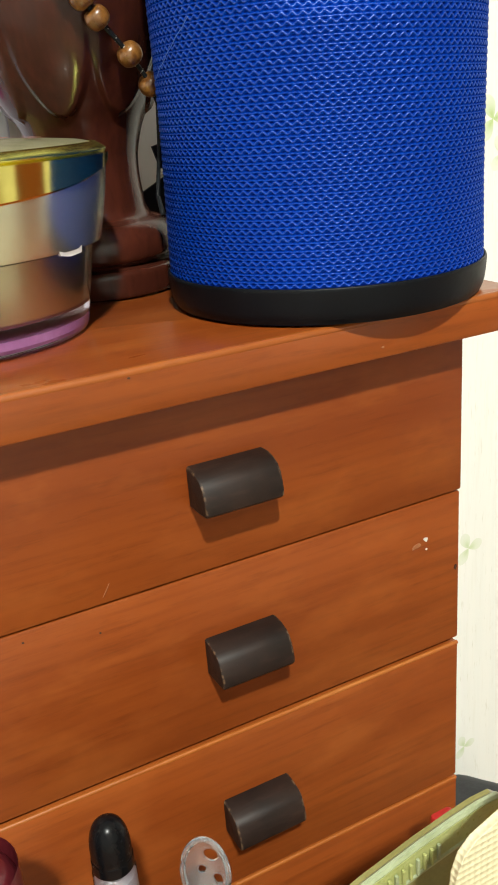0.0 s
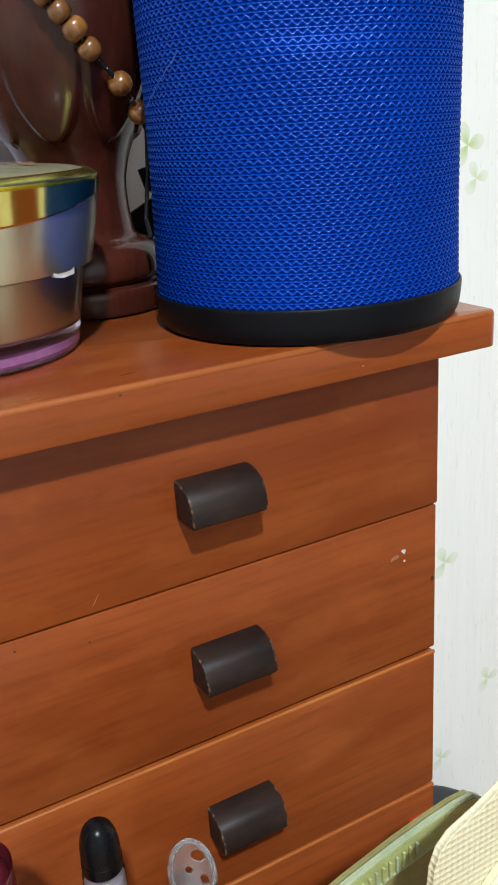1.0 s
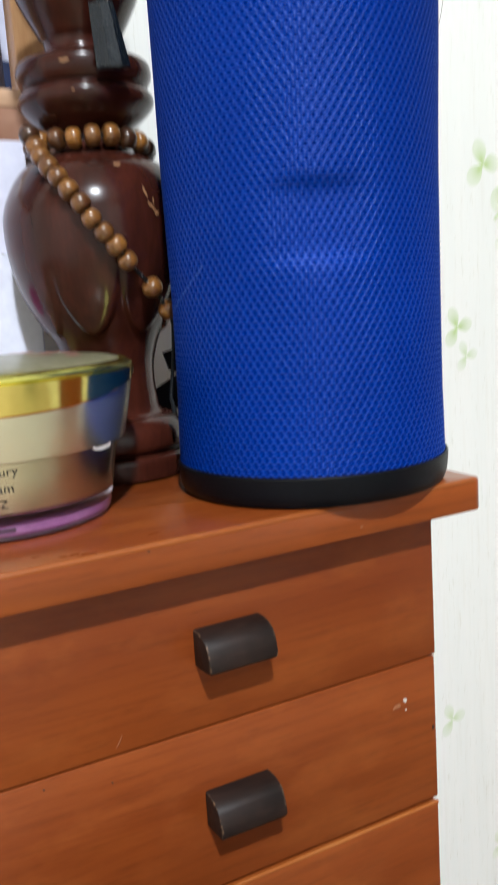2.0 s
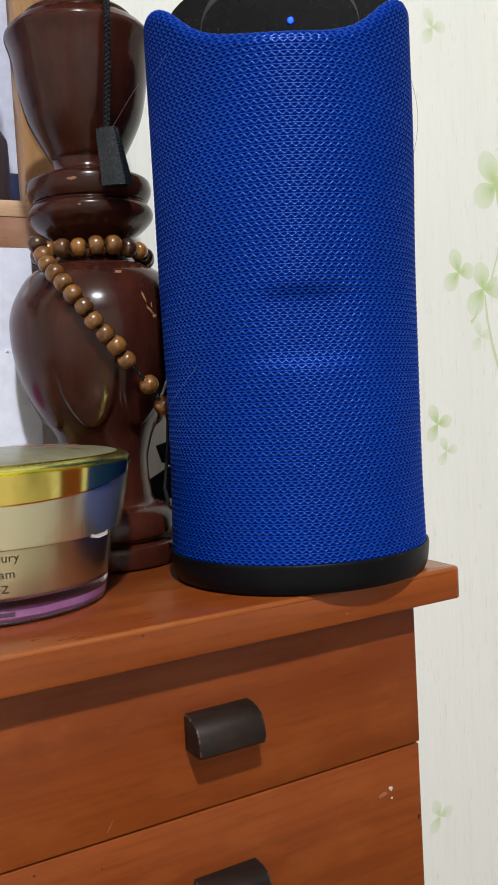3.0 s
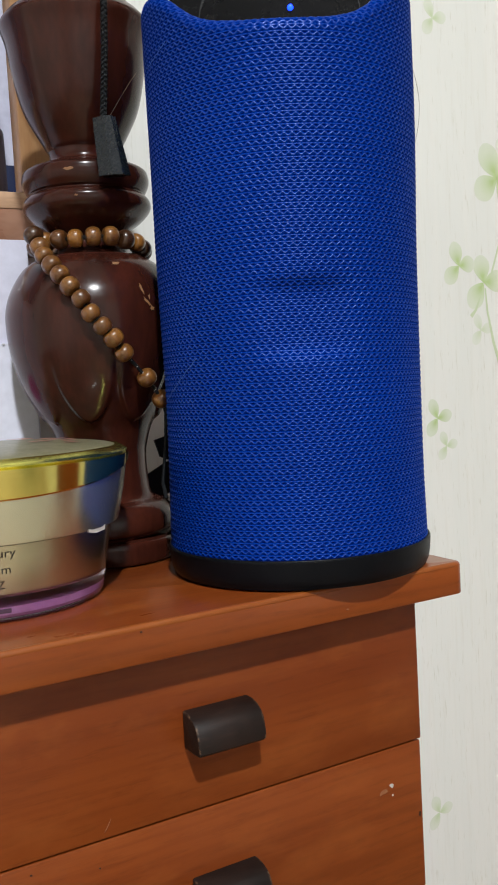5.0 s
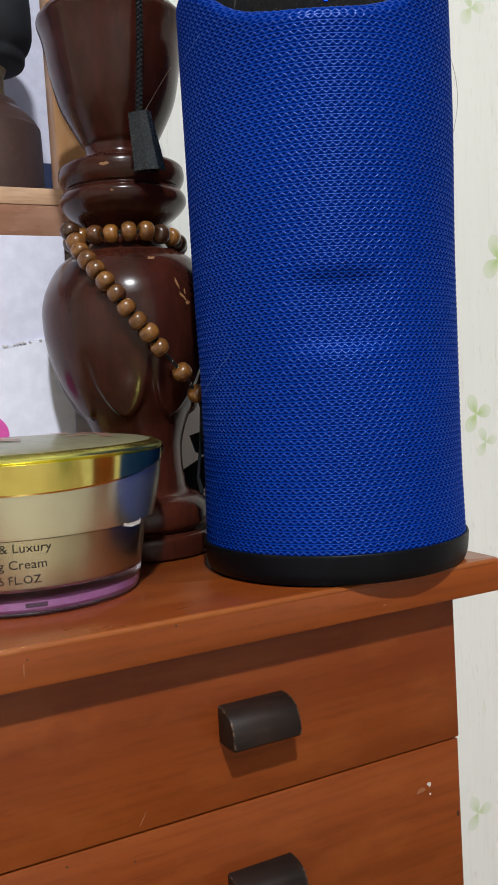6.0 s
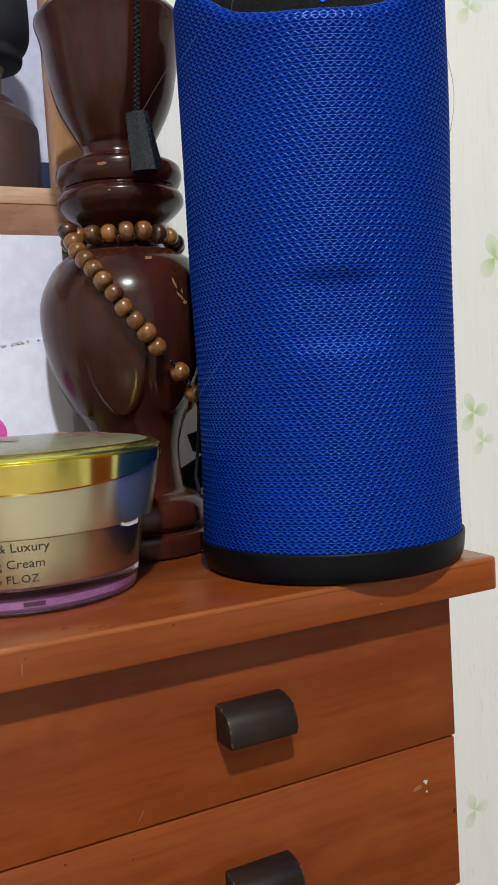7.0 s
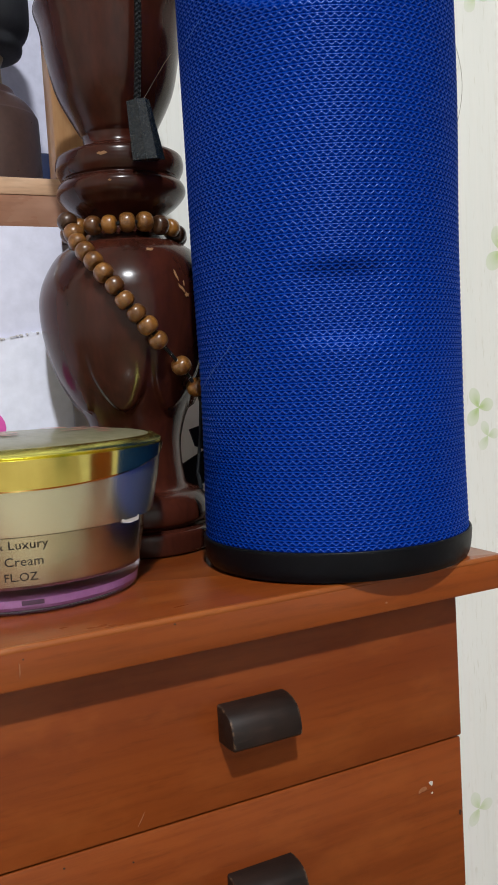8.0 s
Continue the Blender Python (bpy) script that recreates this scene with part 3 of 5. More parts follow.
lower = [e for e in bm.edges if all(v_.co.z < TOP_Z - 0.0095 for v_ in e.verts)]
bmesh.ops.bevel(bm, geom=lower, offset=0.0005, segments=2, affect="EDGES", profile=0.5)
part("top_board", bm, M_WOOD_TOP, chest)
# lighter strip paints the highlight on the worn front edge
part("worn_arris", tube([(BOARD[0] + 0.003, BOARD[2] + 0.00095, TOP_Z - 0.00095), (-0.16, BOARD[2] + 0.00098, TOP_Z - 0.00098), (BOARD[1] - 0.003, BOARD[2] + 0.00095, TOP_Z - 0.00095)], 0.00104, 20), M_ARRIS, chest, "worn front edge with the lamp highlight painted lighter")
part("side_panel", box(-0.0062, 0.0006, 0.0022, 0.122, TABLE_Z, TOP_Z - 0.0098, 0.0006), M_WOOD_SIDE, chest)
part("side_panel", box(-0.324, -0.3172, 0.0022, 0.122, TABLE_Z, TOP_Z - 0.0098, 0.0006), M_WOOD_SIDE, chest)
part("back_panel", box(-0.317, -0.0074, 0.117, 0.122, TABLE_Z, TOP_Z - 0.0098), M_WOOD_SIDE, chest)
GAPS = [TOP_Z - 0.0098, 0.9380, 0.8911, 0.8420, 0.7935, 0.7450, 0.6965, TABLE_Z + 0.001]
PROUD = [0.0, 0.0002, -0.0003, -0.0005, 0.0, 0.0, 0.0]
KNOB_X = -0.0672
for i, (z1, z0) in enumerate(zip(GAPS, GAPS[1:])):
    g, g1 = (0.0002, 0.00055, 0.0004, 0.0004, 0.0004, 0.0004, 0.0004)[i], (0.0001, 0.0002, 0.00055, 0.0004, 0.0004, 0.0004, 0.0004)[i]
    y = PROUD[i]
    drawer = part("drawer", box(-0.3235, (0.0011, 0.0008, 0.0004, 0.0005, 0.0006, 0.0006, 0.0006)[i], y, y + 0.011, z0 + g, z1 - g1, (0.0006, 0.0006, 0.0006, 0.0006, 0.0007, 0.0007, 0.0007)[i], 2), M_WOOD, chest)
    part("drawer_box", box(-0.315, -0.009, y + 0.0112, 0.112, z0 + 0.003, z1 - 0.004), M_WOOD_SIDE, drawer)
    cz = (0.9596, 0.9148, 0.8656, 0.8180, 0.769, 0.721, 0.671)[i]
    if i in (1, 2):
        sec = [(y, 0.0056), (y - 0.0034, 0.0054), (y - 0.0060, 0.0046), (y - 0.0072, 0.0038), (y - 0.0079, 0.0028), (y - 0.0088, 0.0004), (y - 0.0093, -0.0018), (y - 0.0092, -0.0031), (y - 0.0086, -0.0038), (y - 0.0050, -0.0041), (y, -0.0042)]
    else:
        sec = [(y, 0.0056), (y - 0.0030, 0.0056), (y - 0.0054, 0.0050), (y - 0.0073, 0.0039), (y - 0.0084, 0.0024), (y - 0.0090, 0.0004), (y - 0.0094, -0.0018), (y - 0.0093, -0.0032), (y - 0.0086, -0.0038), (y - 0.0050, -0.0041), (y, -0.0042)]
    part("knob", prism([(a, cz + b) for a, b in sec], KNOB_X - 0.0097, KNOB_X + 0.0098, 0.0006), M_KNOB, drawer, "dark lacquered half-round wooden knob", auto=24 if i in (1, 2) else 40)
    # lighter strips paint the lit line on these worn drawer edges
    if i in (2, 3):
        part("worn_edge", tube([(-0.3225, y + 0.00055, z1 - g1 - 0.00055), (-0.16, y + 0.0006, z1 - g1 - 0.0006), (0.0004, y + 0.00055, z1 - g1 - 0.00055)], 0.00062, 16), M_ARRIS, drawer, "worn top edge with its lit line painted lighter")

# wear on the chest


def fleck(name, cx, cz, y, size, material, seed, n=11, stretch=1.0, tilt=0.0):
    rng = random.Random(seed)
    pts = []
    for k in range(n):
        a = 2 * math.pi * k / n
        r = size * rng.uniform(0.45, 1.0)
        u, w = r * math.cos(a) * stretch, r * math.sin(a)
        pts.append((cx + u * math.cos(tilt) - w * math.sin(tilt), cz + u * math.sin(tilt) + w * math.cos(tilt)))
    return part(name, plate(pts, y - 0.00022, 0.0003), material, chest, smooth=False)


fleck("paint_fleck", -0.0108, 0.9266, 0.0002, 0.0009, M_WHITEMARK, 3, 9, 1.2)
fleck("paint_fleck", -0.0105, 0.9237, 0.0002, 0.0004, M_WHITEMARK, 4)
fleck("paint_fleck", -0.0138, 0.9254, 0.0002, 0.0008, M_GREYMARK, 5, 9, 2.2, 0.3)
fleck("dent", -0.0006, 0.9150, 0.0002, 0.0011, M_DARKMARK, 6, 9, 0.5)
fleck("dent", -0.1253, 0.9893, -0.0090, 0.00032, M_DARKMARK, 7)
fleck("scuff", -0.1262, 0.9872, -0.0090, 0.0022, M_GREYMARK, 8, 9, 0.12)
fleck("scuff", -0.0985, 0.9415, 0.0, 0.0022, M_GREYMARK, 9, 9, 0.05, -0.55)
fleck("dent", -0.1012, 0.9314, 0.0002, 0.00032, M_DARKMARK, 10)
fleck("dent", -0.0900, 0.9905, -0.0090, 0.00028, M_DARKMARK, 11, 9, 1.5)
fleck("scuff", -0.0300, 0.9852, -0.0090, 0.0003, M_GREYMARK, 12, 9, 2.0, 0.1)
fleck("dent", -0.1180, 0.9352, 0.0002, 0.00028, M_DARKMARK, 13, 9, 1.6)

# ---- loudspeaker ----
SX, SY = -0.0239, 0.0238
FACE = math.atan2(-0.2075 - SY, -0.1662 - SX)
speaker = thing("loudspeaker", (SX, SY, TOP_Z), "upright cylinder speaker in royal blue mesh cloth with black ends", "speaker")


def knit(phi0, phi1, per_wave, per_row, name):
    """Knitted cloth as real relief: zigzag cords and straight cords, row on row, on a shell with a rolled upper hem."""
    wave, row = 0.0021, 0.00165
    nu = max(8, int((phi1 - phi0) * 0.039 / wave * per_wave))
    z0 = TOP_Z + 0.0068
    hem, roll = 0.0032, 0.0021
    nv = int((1.164 - z0) / row * per_row)
    phi = np.linspace(phi0, phi1, nu + 1)
    top = 1.1503 - 0.0087 * np.tanh(1.5 * np.cos(2 * phi)) / math.tanh(1.5) - hem - 0.0004 - 0.0009 * np.sin(phi)
    s = np.linspace(0, 1, nv + 1)
    PH, SS = np.meshgrid(phi, s)
    base_z = z0 + SS * (top[None, :] - z0)
    t = np.clip((base_z - 1.0) / 0.16, 0, 2)
    rad = 0.0386 + 0.0011 * t ** 2.2 + 0.0003 * np.clip(0.12 - (base_z - 1.0) / 0.16, 0, 1) / 0.12
    # a shallow pressed-in band on the front
    u = PH * 0.0386
    dent = 1 / (1 + np.exp(-(0.0103 - np.abs(u - 0.0040)) / 0.0026)) / (1 + np.exp((base_z - 1.0742) / 0.0011)) / (1 + np.exp(-(base_z - 1.0555) / 0.0009))
    rad = rad - 0.0021 * dent
    rad = rad + 0.00018 * np.sin(base_z * 61 + 2 * PH) + 0.00012 * np.sin(PH * 5 + base_z * 90)

    def relief(around, up):
        """Height of the knit, 0 to 1, from lengths round and up the cloth."""
        cu, cv = around / wave, up / row + 0.012 * np.sin(around / 0.0386 * 9)
        k = np.floor(cv)
        fv = cv - k
        turn = 2 * np.pi * (cu + np.mod(k, 2) * 0.5)
        zig = 0.42 + 0.21 * np.sin(turn)
        c1 = np.sqrt(np.clip(1 - ((fv - zig) / 0.135) ** 2, 0, 1))
        line = 0.88 + 0.03 * np.sin(turn + math.pi)
        c2 = (0.70 + 0.10 * np.sin(2 * turn)) * np.sqrt(np.clip(1 - ((fv - line) / 0.12) ** 2, 0, 1))
        bed = 0.46 - 0.44 * np.exp(-((fv - 0.66) / 0.13) ** 2) * (0.5 - 0.5 * np.sin(turn)) ** 1.5 - 0.40 * np.exp(-((fv - 0.16) / 0.13) ** 2) * (0.5 + 0.5 * np.sin(turn)) ** 1.5
        return np.maximum(np.maximum(c1, c2), bed)

    h = relief(u, base_z - z0)
    r_top = rad[-1].copy()
    rad = rad + (h - 0.5) * 0.00042
    X, Y, Z = rad * np.cos(PH + FACE), rad * np.sin(PH + FACE), base_z
    # the cloth rolls over the upper rim and turns in, with its knit
    for a in np.linspace(0.05, math.pi * 1.25, max(10, per_row * 4)):
        hh = relief(phi * 0.0386, top - z0 + 0.0030 * a)
        lift = (hh - 0.5) * 0.00042
        rr = r_top - roll * (1 - math.cos(a)) + lift * math.cos(a)
        X = np.vstack([X, rr * np.cos(phi + FACE)])
        Y = np.vstack([Y, rr * np.sin(phi + FACE)])
        Z = np.vstack([Z, top + hem * math.sin(a) + lift * math.sin(a)])
        h = np.vstack([h, hh])
    rows, cols = X.shape
    co = np.stack([X + SX, Y + SY, Z], -1).reshape(-1, 3)
    i = np.arange((rows - 1) * (cols - 1))
    a = (i // (cols - 1)) * cols + i % (cols - 1)
    quads = np.stack([a, a + 1, a + cols + 1, a + cols], 1)
    me = bpy.data.meshes.new(name)
    me.vertices.add(len(co))
    me.vertices.foreach_set("co", co.ravel())
    me.loops.add(quads.size)
    me.loops.foreach_set("vertex_index", quads.ravel())
    me.polygons.add(len(quads))
    me.polygons.foreach_set("loop_start", np.arange(len(quads)) * 4)
    me.polygons.foreach_set("loop_total", np.full(len(quads), 4))
    me.polygons.foreach_set("use_smooth", np.ones(len(quads), dtype=bool))
    me.update(calc_edges=True)
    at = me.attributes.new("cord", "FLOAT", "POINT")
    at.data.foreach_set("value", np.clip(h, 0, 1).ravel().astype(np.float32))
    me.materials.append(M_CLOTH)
    ob = new(name, me)
    ob.parent = speaker
    ob.matrix_parent_inverse = speaker.matrix_basis.inverted()
    return ob


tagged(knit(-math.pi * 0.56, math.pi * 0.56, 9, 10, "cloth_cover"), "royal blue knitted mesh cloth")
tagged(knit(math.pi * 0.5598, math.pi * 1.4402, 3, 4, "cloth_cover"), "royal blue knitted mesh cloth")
part("base_ring", lathe(smooth_profile([(0.030, TOP_Z + 0.0004), (0.0376, TOP_Z + 0.0004), (0.0388, TOP_Z + 0.0010), (0.0396, TOP_Z + 0.0032), (0.0400, TOP_Z + 0.0072), (0.0400, TOP_Z + 0.0084), (0.0397, TOP_Z + 0.0088), (0.0392, TOP_Z + 0.0086), (0.0380, TOP_Z + 0.0076)], 4), SX, SY, 120), M_RUBBER, speaker, "matt black rubber foot ring")


def end_cap():
    """The black upper end: a shallow dish with an arched grip that bridges it from side to side."""
    bm = bmesh.new()
    n = 72
    rings = []
    for rr, drop in ((0.0345, 0.0050), (0.0320, 0.0062), (0.0240, 0.0075), (0.0120, 0.0085), (0.0020, 0.0088)):
        ring = []
        for i in range(n):
            phi = 2 * math.pi * i / n
            f = (rr / 0.0345) ** 2
            z = (1.1518 - 0.0122 * math.cos(2 * phi) * f) - drop
            ring.append(bm.verts.new((SX + rr * math.cos(phi + FACE), SY + rr * math.sin(phi + FACE), z)))
        rings.append(ring)
    for a, b in zip(rings, rings[1:]):
        for i in range(n):
            bm.faces.new((a[i], a[(i + 1) % n], b[(i + 1) % n], b[i]))
    bm.faces.new(rings[-1])
    bmesh.ops.recalc_face_normals(bm, faces=bm.faces)
    return bm


def arch(half, rise, foot, depth0, depth1, bevel):
    """A solid arched block standing across the end, seen from the front as a low dome."""
    bm = bmesh.new()
    cf, sf = math.cos(FACE), math.sin(FACE)
    n = 28
    front, back = [], []
    outline = [(-half, foot)] + [(half * math.sin(math.pi * (k / n - 0.5)), foot + 0.004 + rise * math.cos(math.pi * (k / n - 0.5)) ** 0.8 if 0 < k < n else foot + 0.004) for k in range(n + 1)] + [(half, foot)]
    for u, z in outline:
        # the side direction runs to the right when faced
        sx, sy = -sf * (u + 0.0012), cf * (u + 0.0012)
        front.append(bm.verts.new((SX + sx + cf * depth1, SY + sy + sf * depth1, z)))
        back.append(bm.verts.new((SX + sx + cf * depth0, SY + sy + sf * depth0, z)))
    bm.faces.new(front)
    bm.faces.new(back[::-1])
    m = len(front)
    for i in range(m):
        bm.faces.new((front[i], back[i], back[(i + 1) % m], front[(i + 1) % m]))
    bmesh.ops.recalc_face_normals(bm, faces=bm.faces)
    return bm


part("end_cap", end_cap(), M_GLOSSBLACK, speaker, "gloss black end cap")
part("grip_arch", arch(0.0345, 0.0195, 1.1480, -0.0130, 0.0060, 0.001), M_GLOSSBLACK, speaker, "black arched carrying grip")
# added grey arch stands in for the gloss reflection round the panel
part("grip_recess", arch(0.0236, 0.0200, 1.1480, 0.0062, 0.0066, 0.0008), M_GRIPGREY, speaker, "dark grey arch painted as the gloss above the panel")
part("grip_panel", arch(0.0230, 0.0150, 1.1480, 0.0068, 0.0095, 0.0008), M_GLOSSBLACK, speaker, "gloss black control panel")
cf, sf = math.cos(FACE), math.sin(FACE)
led_u, led_d = 0.0044, 0.0097
led_at = (SX - sf * led_u + cf * led_d, SY + cf * led_u + sf * led_d, 1.1553)
bm = bmesh.new()
bmesh.ops.create_icosphere(bm, subdivisions=2, radius=0.0009)
bmesh.ops.translate(bm, vec=led_at, verts=bm.verts)
part("indicator_light", bm, M_LED, speaker, "lit blue indicator light")

# the whole speaker leans a little, as it stands on a soft foot
speaker.matrix_basis = speaker.matrix_basis @ Matrix.Rotation(radians(0.38), 4, Vector((-math.cos(FACE), -math.sin(FACE), 0))) @ Matrix.Diagonal((0.991, 0.991, 0.989, 1))

# ---- candlestick ----
VX, VY = -0.0657, 0.0765
VF = Vector((-0.345, -0.939, 0)).normalized()
VR = Vector((-VF.y, VF.x, 0))
VFA = math.atan2(VF.y, VF.x)


def vase_point(u, w, z):
    p = Vector((VX, VY, z)) + VR * u + VF * w
    return (p.x, p.y, p.z)


PROFILE = [(0.0205, TOP_Z + 0.0003), (0.0219, TOP_Z + 0.0010), (0.0222, TOP_Z + 0.0042), (0.0219, TOP_Z + 0.0072), (0.0196, TOP_Z + 0.0082), (0.0196, TOP_Z + 0.0086),
           (0.0214, TOP_Z + 0.0106), (0.0213, TOP_Z + 0.0150), (0.0190, TOP_Z + 0.0185), (0.0150, TOP_Z + 0.0205), (0.0138, TOP_Z + 0.0250), (0.0143, 1.0260),
           (0.0165, 1.0350), (0.0200, 1.0420), (0.0242, 1.0510), (0.0270, 1.0620), (0.0277, 1.0720), (0.0268, 1.0780), (0.0247, 1.0830), (0.0217, 1.0876), (0.0188, 1.0900), (0.0176, 1.0906),
           (0.0170, 1.0912), (0.0150, 1.0918), (0.0120, 1.0945), (0.0112, 1.0978), (0.0130, 1.1003), (0.0166, 1.1030), (0.0195, 1.1062), (0.0199, 1.1086), (0.0190, 1.1104), (0.0178, 1.1114),
           (0.0186, 1.1124), (0.0196, 1.1146), (0.0197, 1.1168), (0.0188, 1.1190), (0.0152, 1.1206), (0.0114, 1.1218), (0.0108, 1.1250), (0.0124, 1.1278), (0.0177, 1.1385), (0.0202, 1.1490),
           (0.0214, 1.1570), (0.0221, 1.1605), (0.0231, 1.1640), (0.0229, 1.1655), (0.0229, 1.1655), (0.0205, 1.1682), (0.0176, 1.1700), (0.0172, 1.1708), (0.0168, 1.1718), (0.0130, 1.1745), (0.0085, 1.1765), (0.0078, 1.1800),
           (0.0090, 1.1900), (0.0170, 1.1950), (0.0180, 1.2000), (0.0130, 1.2020), (0.0120, 1.2210), (0.0100, 1.2230)]


PROFILE = [(r * 1.035, z) for r, z in PROFILE]


def carve(a, z, r):
    """Eight teardrop petals with rounded lower ends stand proud on the lower bulb; between them it is cut back."""
    if 1.018 < z < 1.080:
        d = (a - VFA + 0.17 + math.pi / 8) % (math.pi / 4) - math.pi / 8
        low, belly = 1.0385, 1.0535
        half = 0.345
        if z < belly:
            q = max(0.0, 1 - ((belly - z) / (belly - low)) ** 2)
            half = 0.345 * math.sqrt(q)
        edge = (abs(d) - half) * 0.024 + max(0.0, low - z) * 1.2
        t = min(1.0, max(0.0, edge / 0.0022 + 0.35))
        cut = t * t * (3 - 2 * t)
        fade = min(1.0, max(0.0, (1.060 - z) / 0.018)) * min(1.0, (z - 1.018) / 0.010)
        r -= 0.0011 * cut * fade
    return r


candlestick = thing("candlestick", (VX, VY, TOP_Z), "turned dark brown lacquered wooden candlestick with carved bulb", "candlestick")
part("stem", lathe(smooth_profile(PROFILE, 14), VX, VY, 288, carve), M_LACQUER, candlestick, auto=50)


def vase_r(z):
    pts = PROFILE
    for (r0, z0), (r1, z1) in zip(pts, pts[1:]):
        if z0 <= z <= z1:
            return r0 + (r1 - r0) * (z - z0) / max(1e-9, z1 - z0)
    return 0.02


def chip(u, z, size, stretch, tilt, seed):
    """A bare patch where the lacquer has flaked, following the round of the stem."""
    rng = random.Random(seed)
    bm = bmesh.new()
    pts = []
    for k in range(12):
        a = 2 * math.pi * k / 12
        r = size * rng.uniform(0.4, 1.0)
        du, dz = r * math.cos(a) * stretch, r * math.sin(a)
        uu, zz = u + du * math.cos(tilt) - dz * math.sin(tilt), z + du * math.sin(tilt) + dz * math.cos(tilt)
        rr = vase_r(zz) + 0.0004
        pts.append(bm.verts.new(vase_point(uu, math.sqrt(max(1e-8, rr * rr - uu * uu)), zz)))
    c = bm.verts.new(vase_point(u, math.sqrt(max(1e-8, (vase_r(z) + 0.0005) ** 2 - u * u)), z))
    for k in range(12):
        bm.faces.new((pts[k], pts[(k + 1) % 12], c))
    bmesh.ops.recalc_face_normals(bm, faces=bm.faces)
    part("lacquer_chip", bm, M_CHIP, candlestick, "bare wood where lacquer chipped off")


chip(0.0150, 1.0785, 0.0030, 0.14, 0.40, 21)
chip(0.0163, 1.0748, 0.0024, 0.20, 0.62, 26)
chip(0.0178, 1.0728, 0.0010, 0.9, 0.2, 22)
chip(0.0171, 1.0762, 0.0012, 0.25, 0.1, 27)
chip(-0.0050, 1.1160, 0.0008, 2.4, 0.0, 23)
chip(-0.0030, 1.1080, 0.0004, 1.8, 0.0, 24)
chip(0.0075, 1.0868, 0.0007, 2.2, 0.0, 25)

# ---- string of beads round the candlestick ----
beads = thing("prayer_beads", vase_point(0, 0, 1.0905), "string of brown wooden beads looped round the candlestick neck", "beads")
BEAD = lathe(smooth_profile([(0.0007, -0.00235), (0.0019, -0.00228), (0.0028, -0.0014), (0.0031, 0.0), (0.0028, 0.0014), (0.0019, 0.00228), (0.0007, 0.00235)], 3), 0, 0, 20)
bead_mesh = bpy.data.meshes.new("bead")
for f in BEAD.faces:
    f.smooth = True
BEAD.to_mesh(bead_mesh)
BEAD.free()
bead_mesh.materials.append(M_BEAD)
bead_dark = bead_mesh.copy()
bead_dark.materials.clear()
bead_dark.materials.append(M_BEAD_DARK)


def bead(at, along, dark=False, size=1.0):
    ob = new("bead", bead_dark if dark else bead_mesh)
    q = Vector(along).to_track_quat("Z", "Y").to_matrix().to_4x4()
    ob.parent = beads
    ob.matrix_parent_inverse = beads.matrix_basis.inverted()
    ob.matrix_basis = Matrix.Translation(at) @ q @ Matrix.Diagonal((size, size, size, 1))
    return ob


rng = random.Random(5)
loop_r = 0.0174
count = 20
loop_pts = []
for k in range(count):
    a = 2 * math.pi * (k + 0.24) / count
    u, w = loop_r * math.sin(a), loop_r * math.cos(a)
    z = 1.0958 + 0.0003 * rng.uniform(-1, 1) - 0.0024 * max(0, math.sin(a)) ** 6
    at = Vector(vase_point(u, w, z))
    tan = VR * math.cos(a) - VF * math.sin(a)
    loop_pts.append(at)
    bead(at, tan, dark=rng.random() < 0.6 or abs(a - math.pi / 2) < 0.5, size=rng.uniform(0.93, 1.01))
strand = [(-0.0169, 0.0141, 1.0972), (-0.0150, 0.0170, 1.0932), (-0.0138, 0.0200, 1.0900), (-0.0115, 0.0237, 1.0866), (-0.0091, 0.0270, 1.0833), (-0.0064, 0.0295, 1.0795), (-0.0034, 0.0311, 1.0756),
          (-0.0008, 0.0317, 1.0712), (0.0023, 0.0314, 1.0673), (0.0054, 0.0307, 1.0636), (0.0082, 0.0293, 1.0592), (0.0147, 0.0242, 1.0514), (0.0191, 0.0200, 1.0446)]
strand_pts = [Vector(vase_point(u, w, z)) for u, w, z in strand]
for k, at in enumerate(strand_pts):
    a, b = strand_pts[max(k - 1, 0)], strand_pts[min(k + 1, len(strand_pts) - 1)]
    bead(at, b - a, dark=k == 0, size=rng.uniform(0.93, 1.01))
part("string", tube(loop_pts + [loop_pts[0]], 0.0006, 6), M_CORD, beads, "black string")
tail = strand_pts + [Vector(vase_point(0.0204, 0.0190, 1.0400)), Vector(vase_point(0.0195, 0.0190, 1.0300)), Vector(vase_point(0.0178, 0.0215, 1.0180)), Vector(vase_point(0.0185, 0.0235, 1.0135))]
part("string", tube(tail, 0.0006, 7, twist=2.1), M_CORD, beads, "black string")

ply = []
for a, b in zip(strand_pts[10:], strand_pts[11:]):
    for k in range(24):
        q = 2 * math.pi * k / 6
        ply.append(a.lerp(b, k / 24) + VR * 0.00055 * math.cos(q) + VF * 0.00055 * math.sin(q))
part("string_ply", tube(ply, 0.00016, 5), M_WHITEMARK, beads, "pale thread twisted round the string")

# ---- cord with a faceted black pendant ----
pendant = thing("pendant_cord", vase_point(0.006, 0.02, 1.13), "black braided cord with faceted black pendant on the candlestick", "pendant")
def hang(u, w, z):
    k = 1 - w / 0.292
    return vase_point(u * k, w, 1.048 + (z - 1.048) * k)


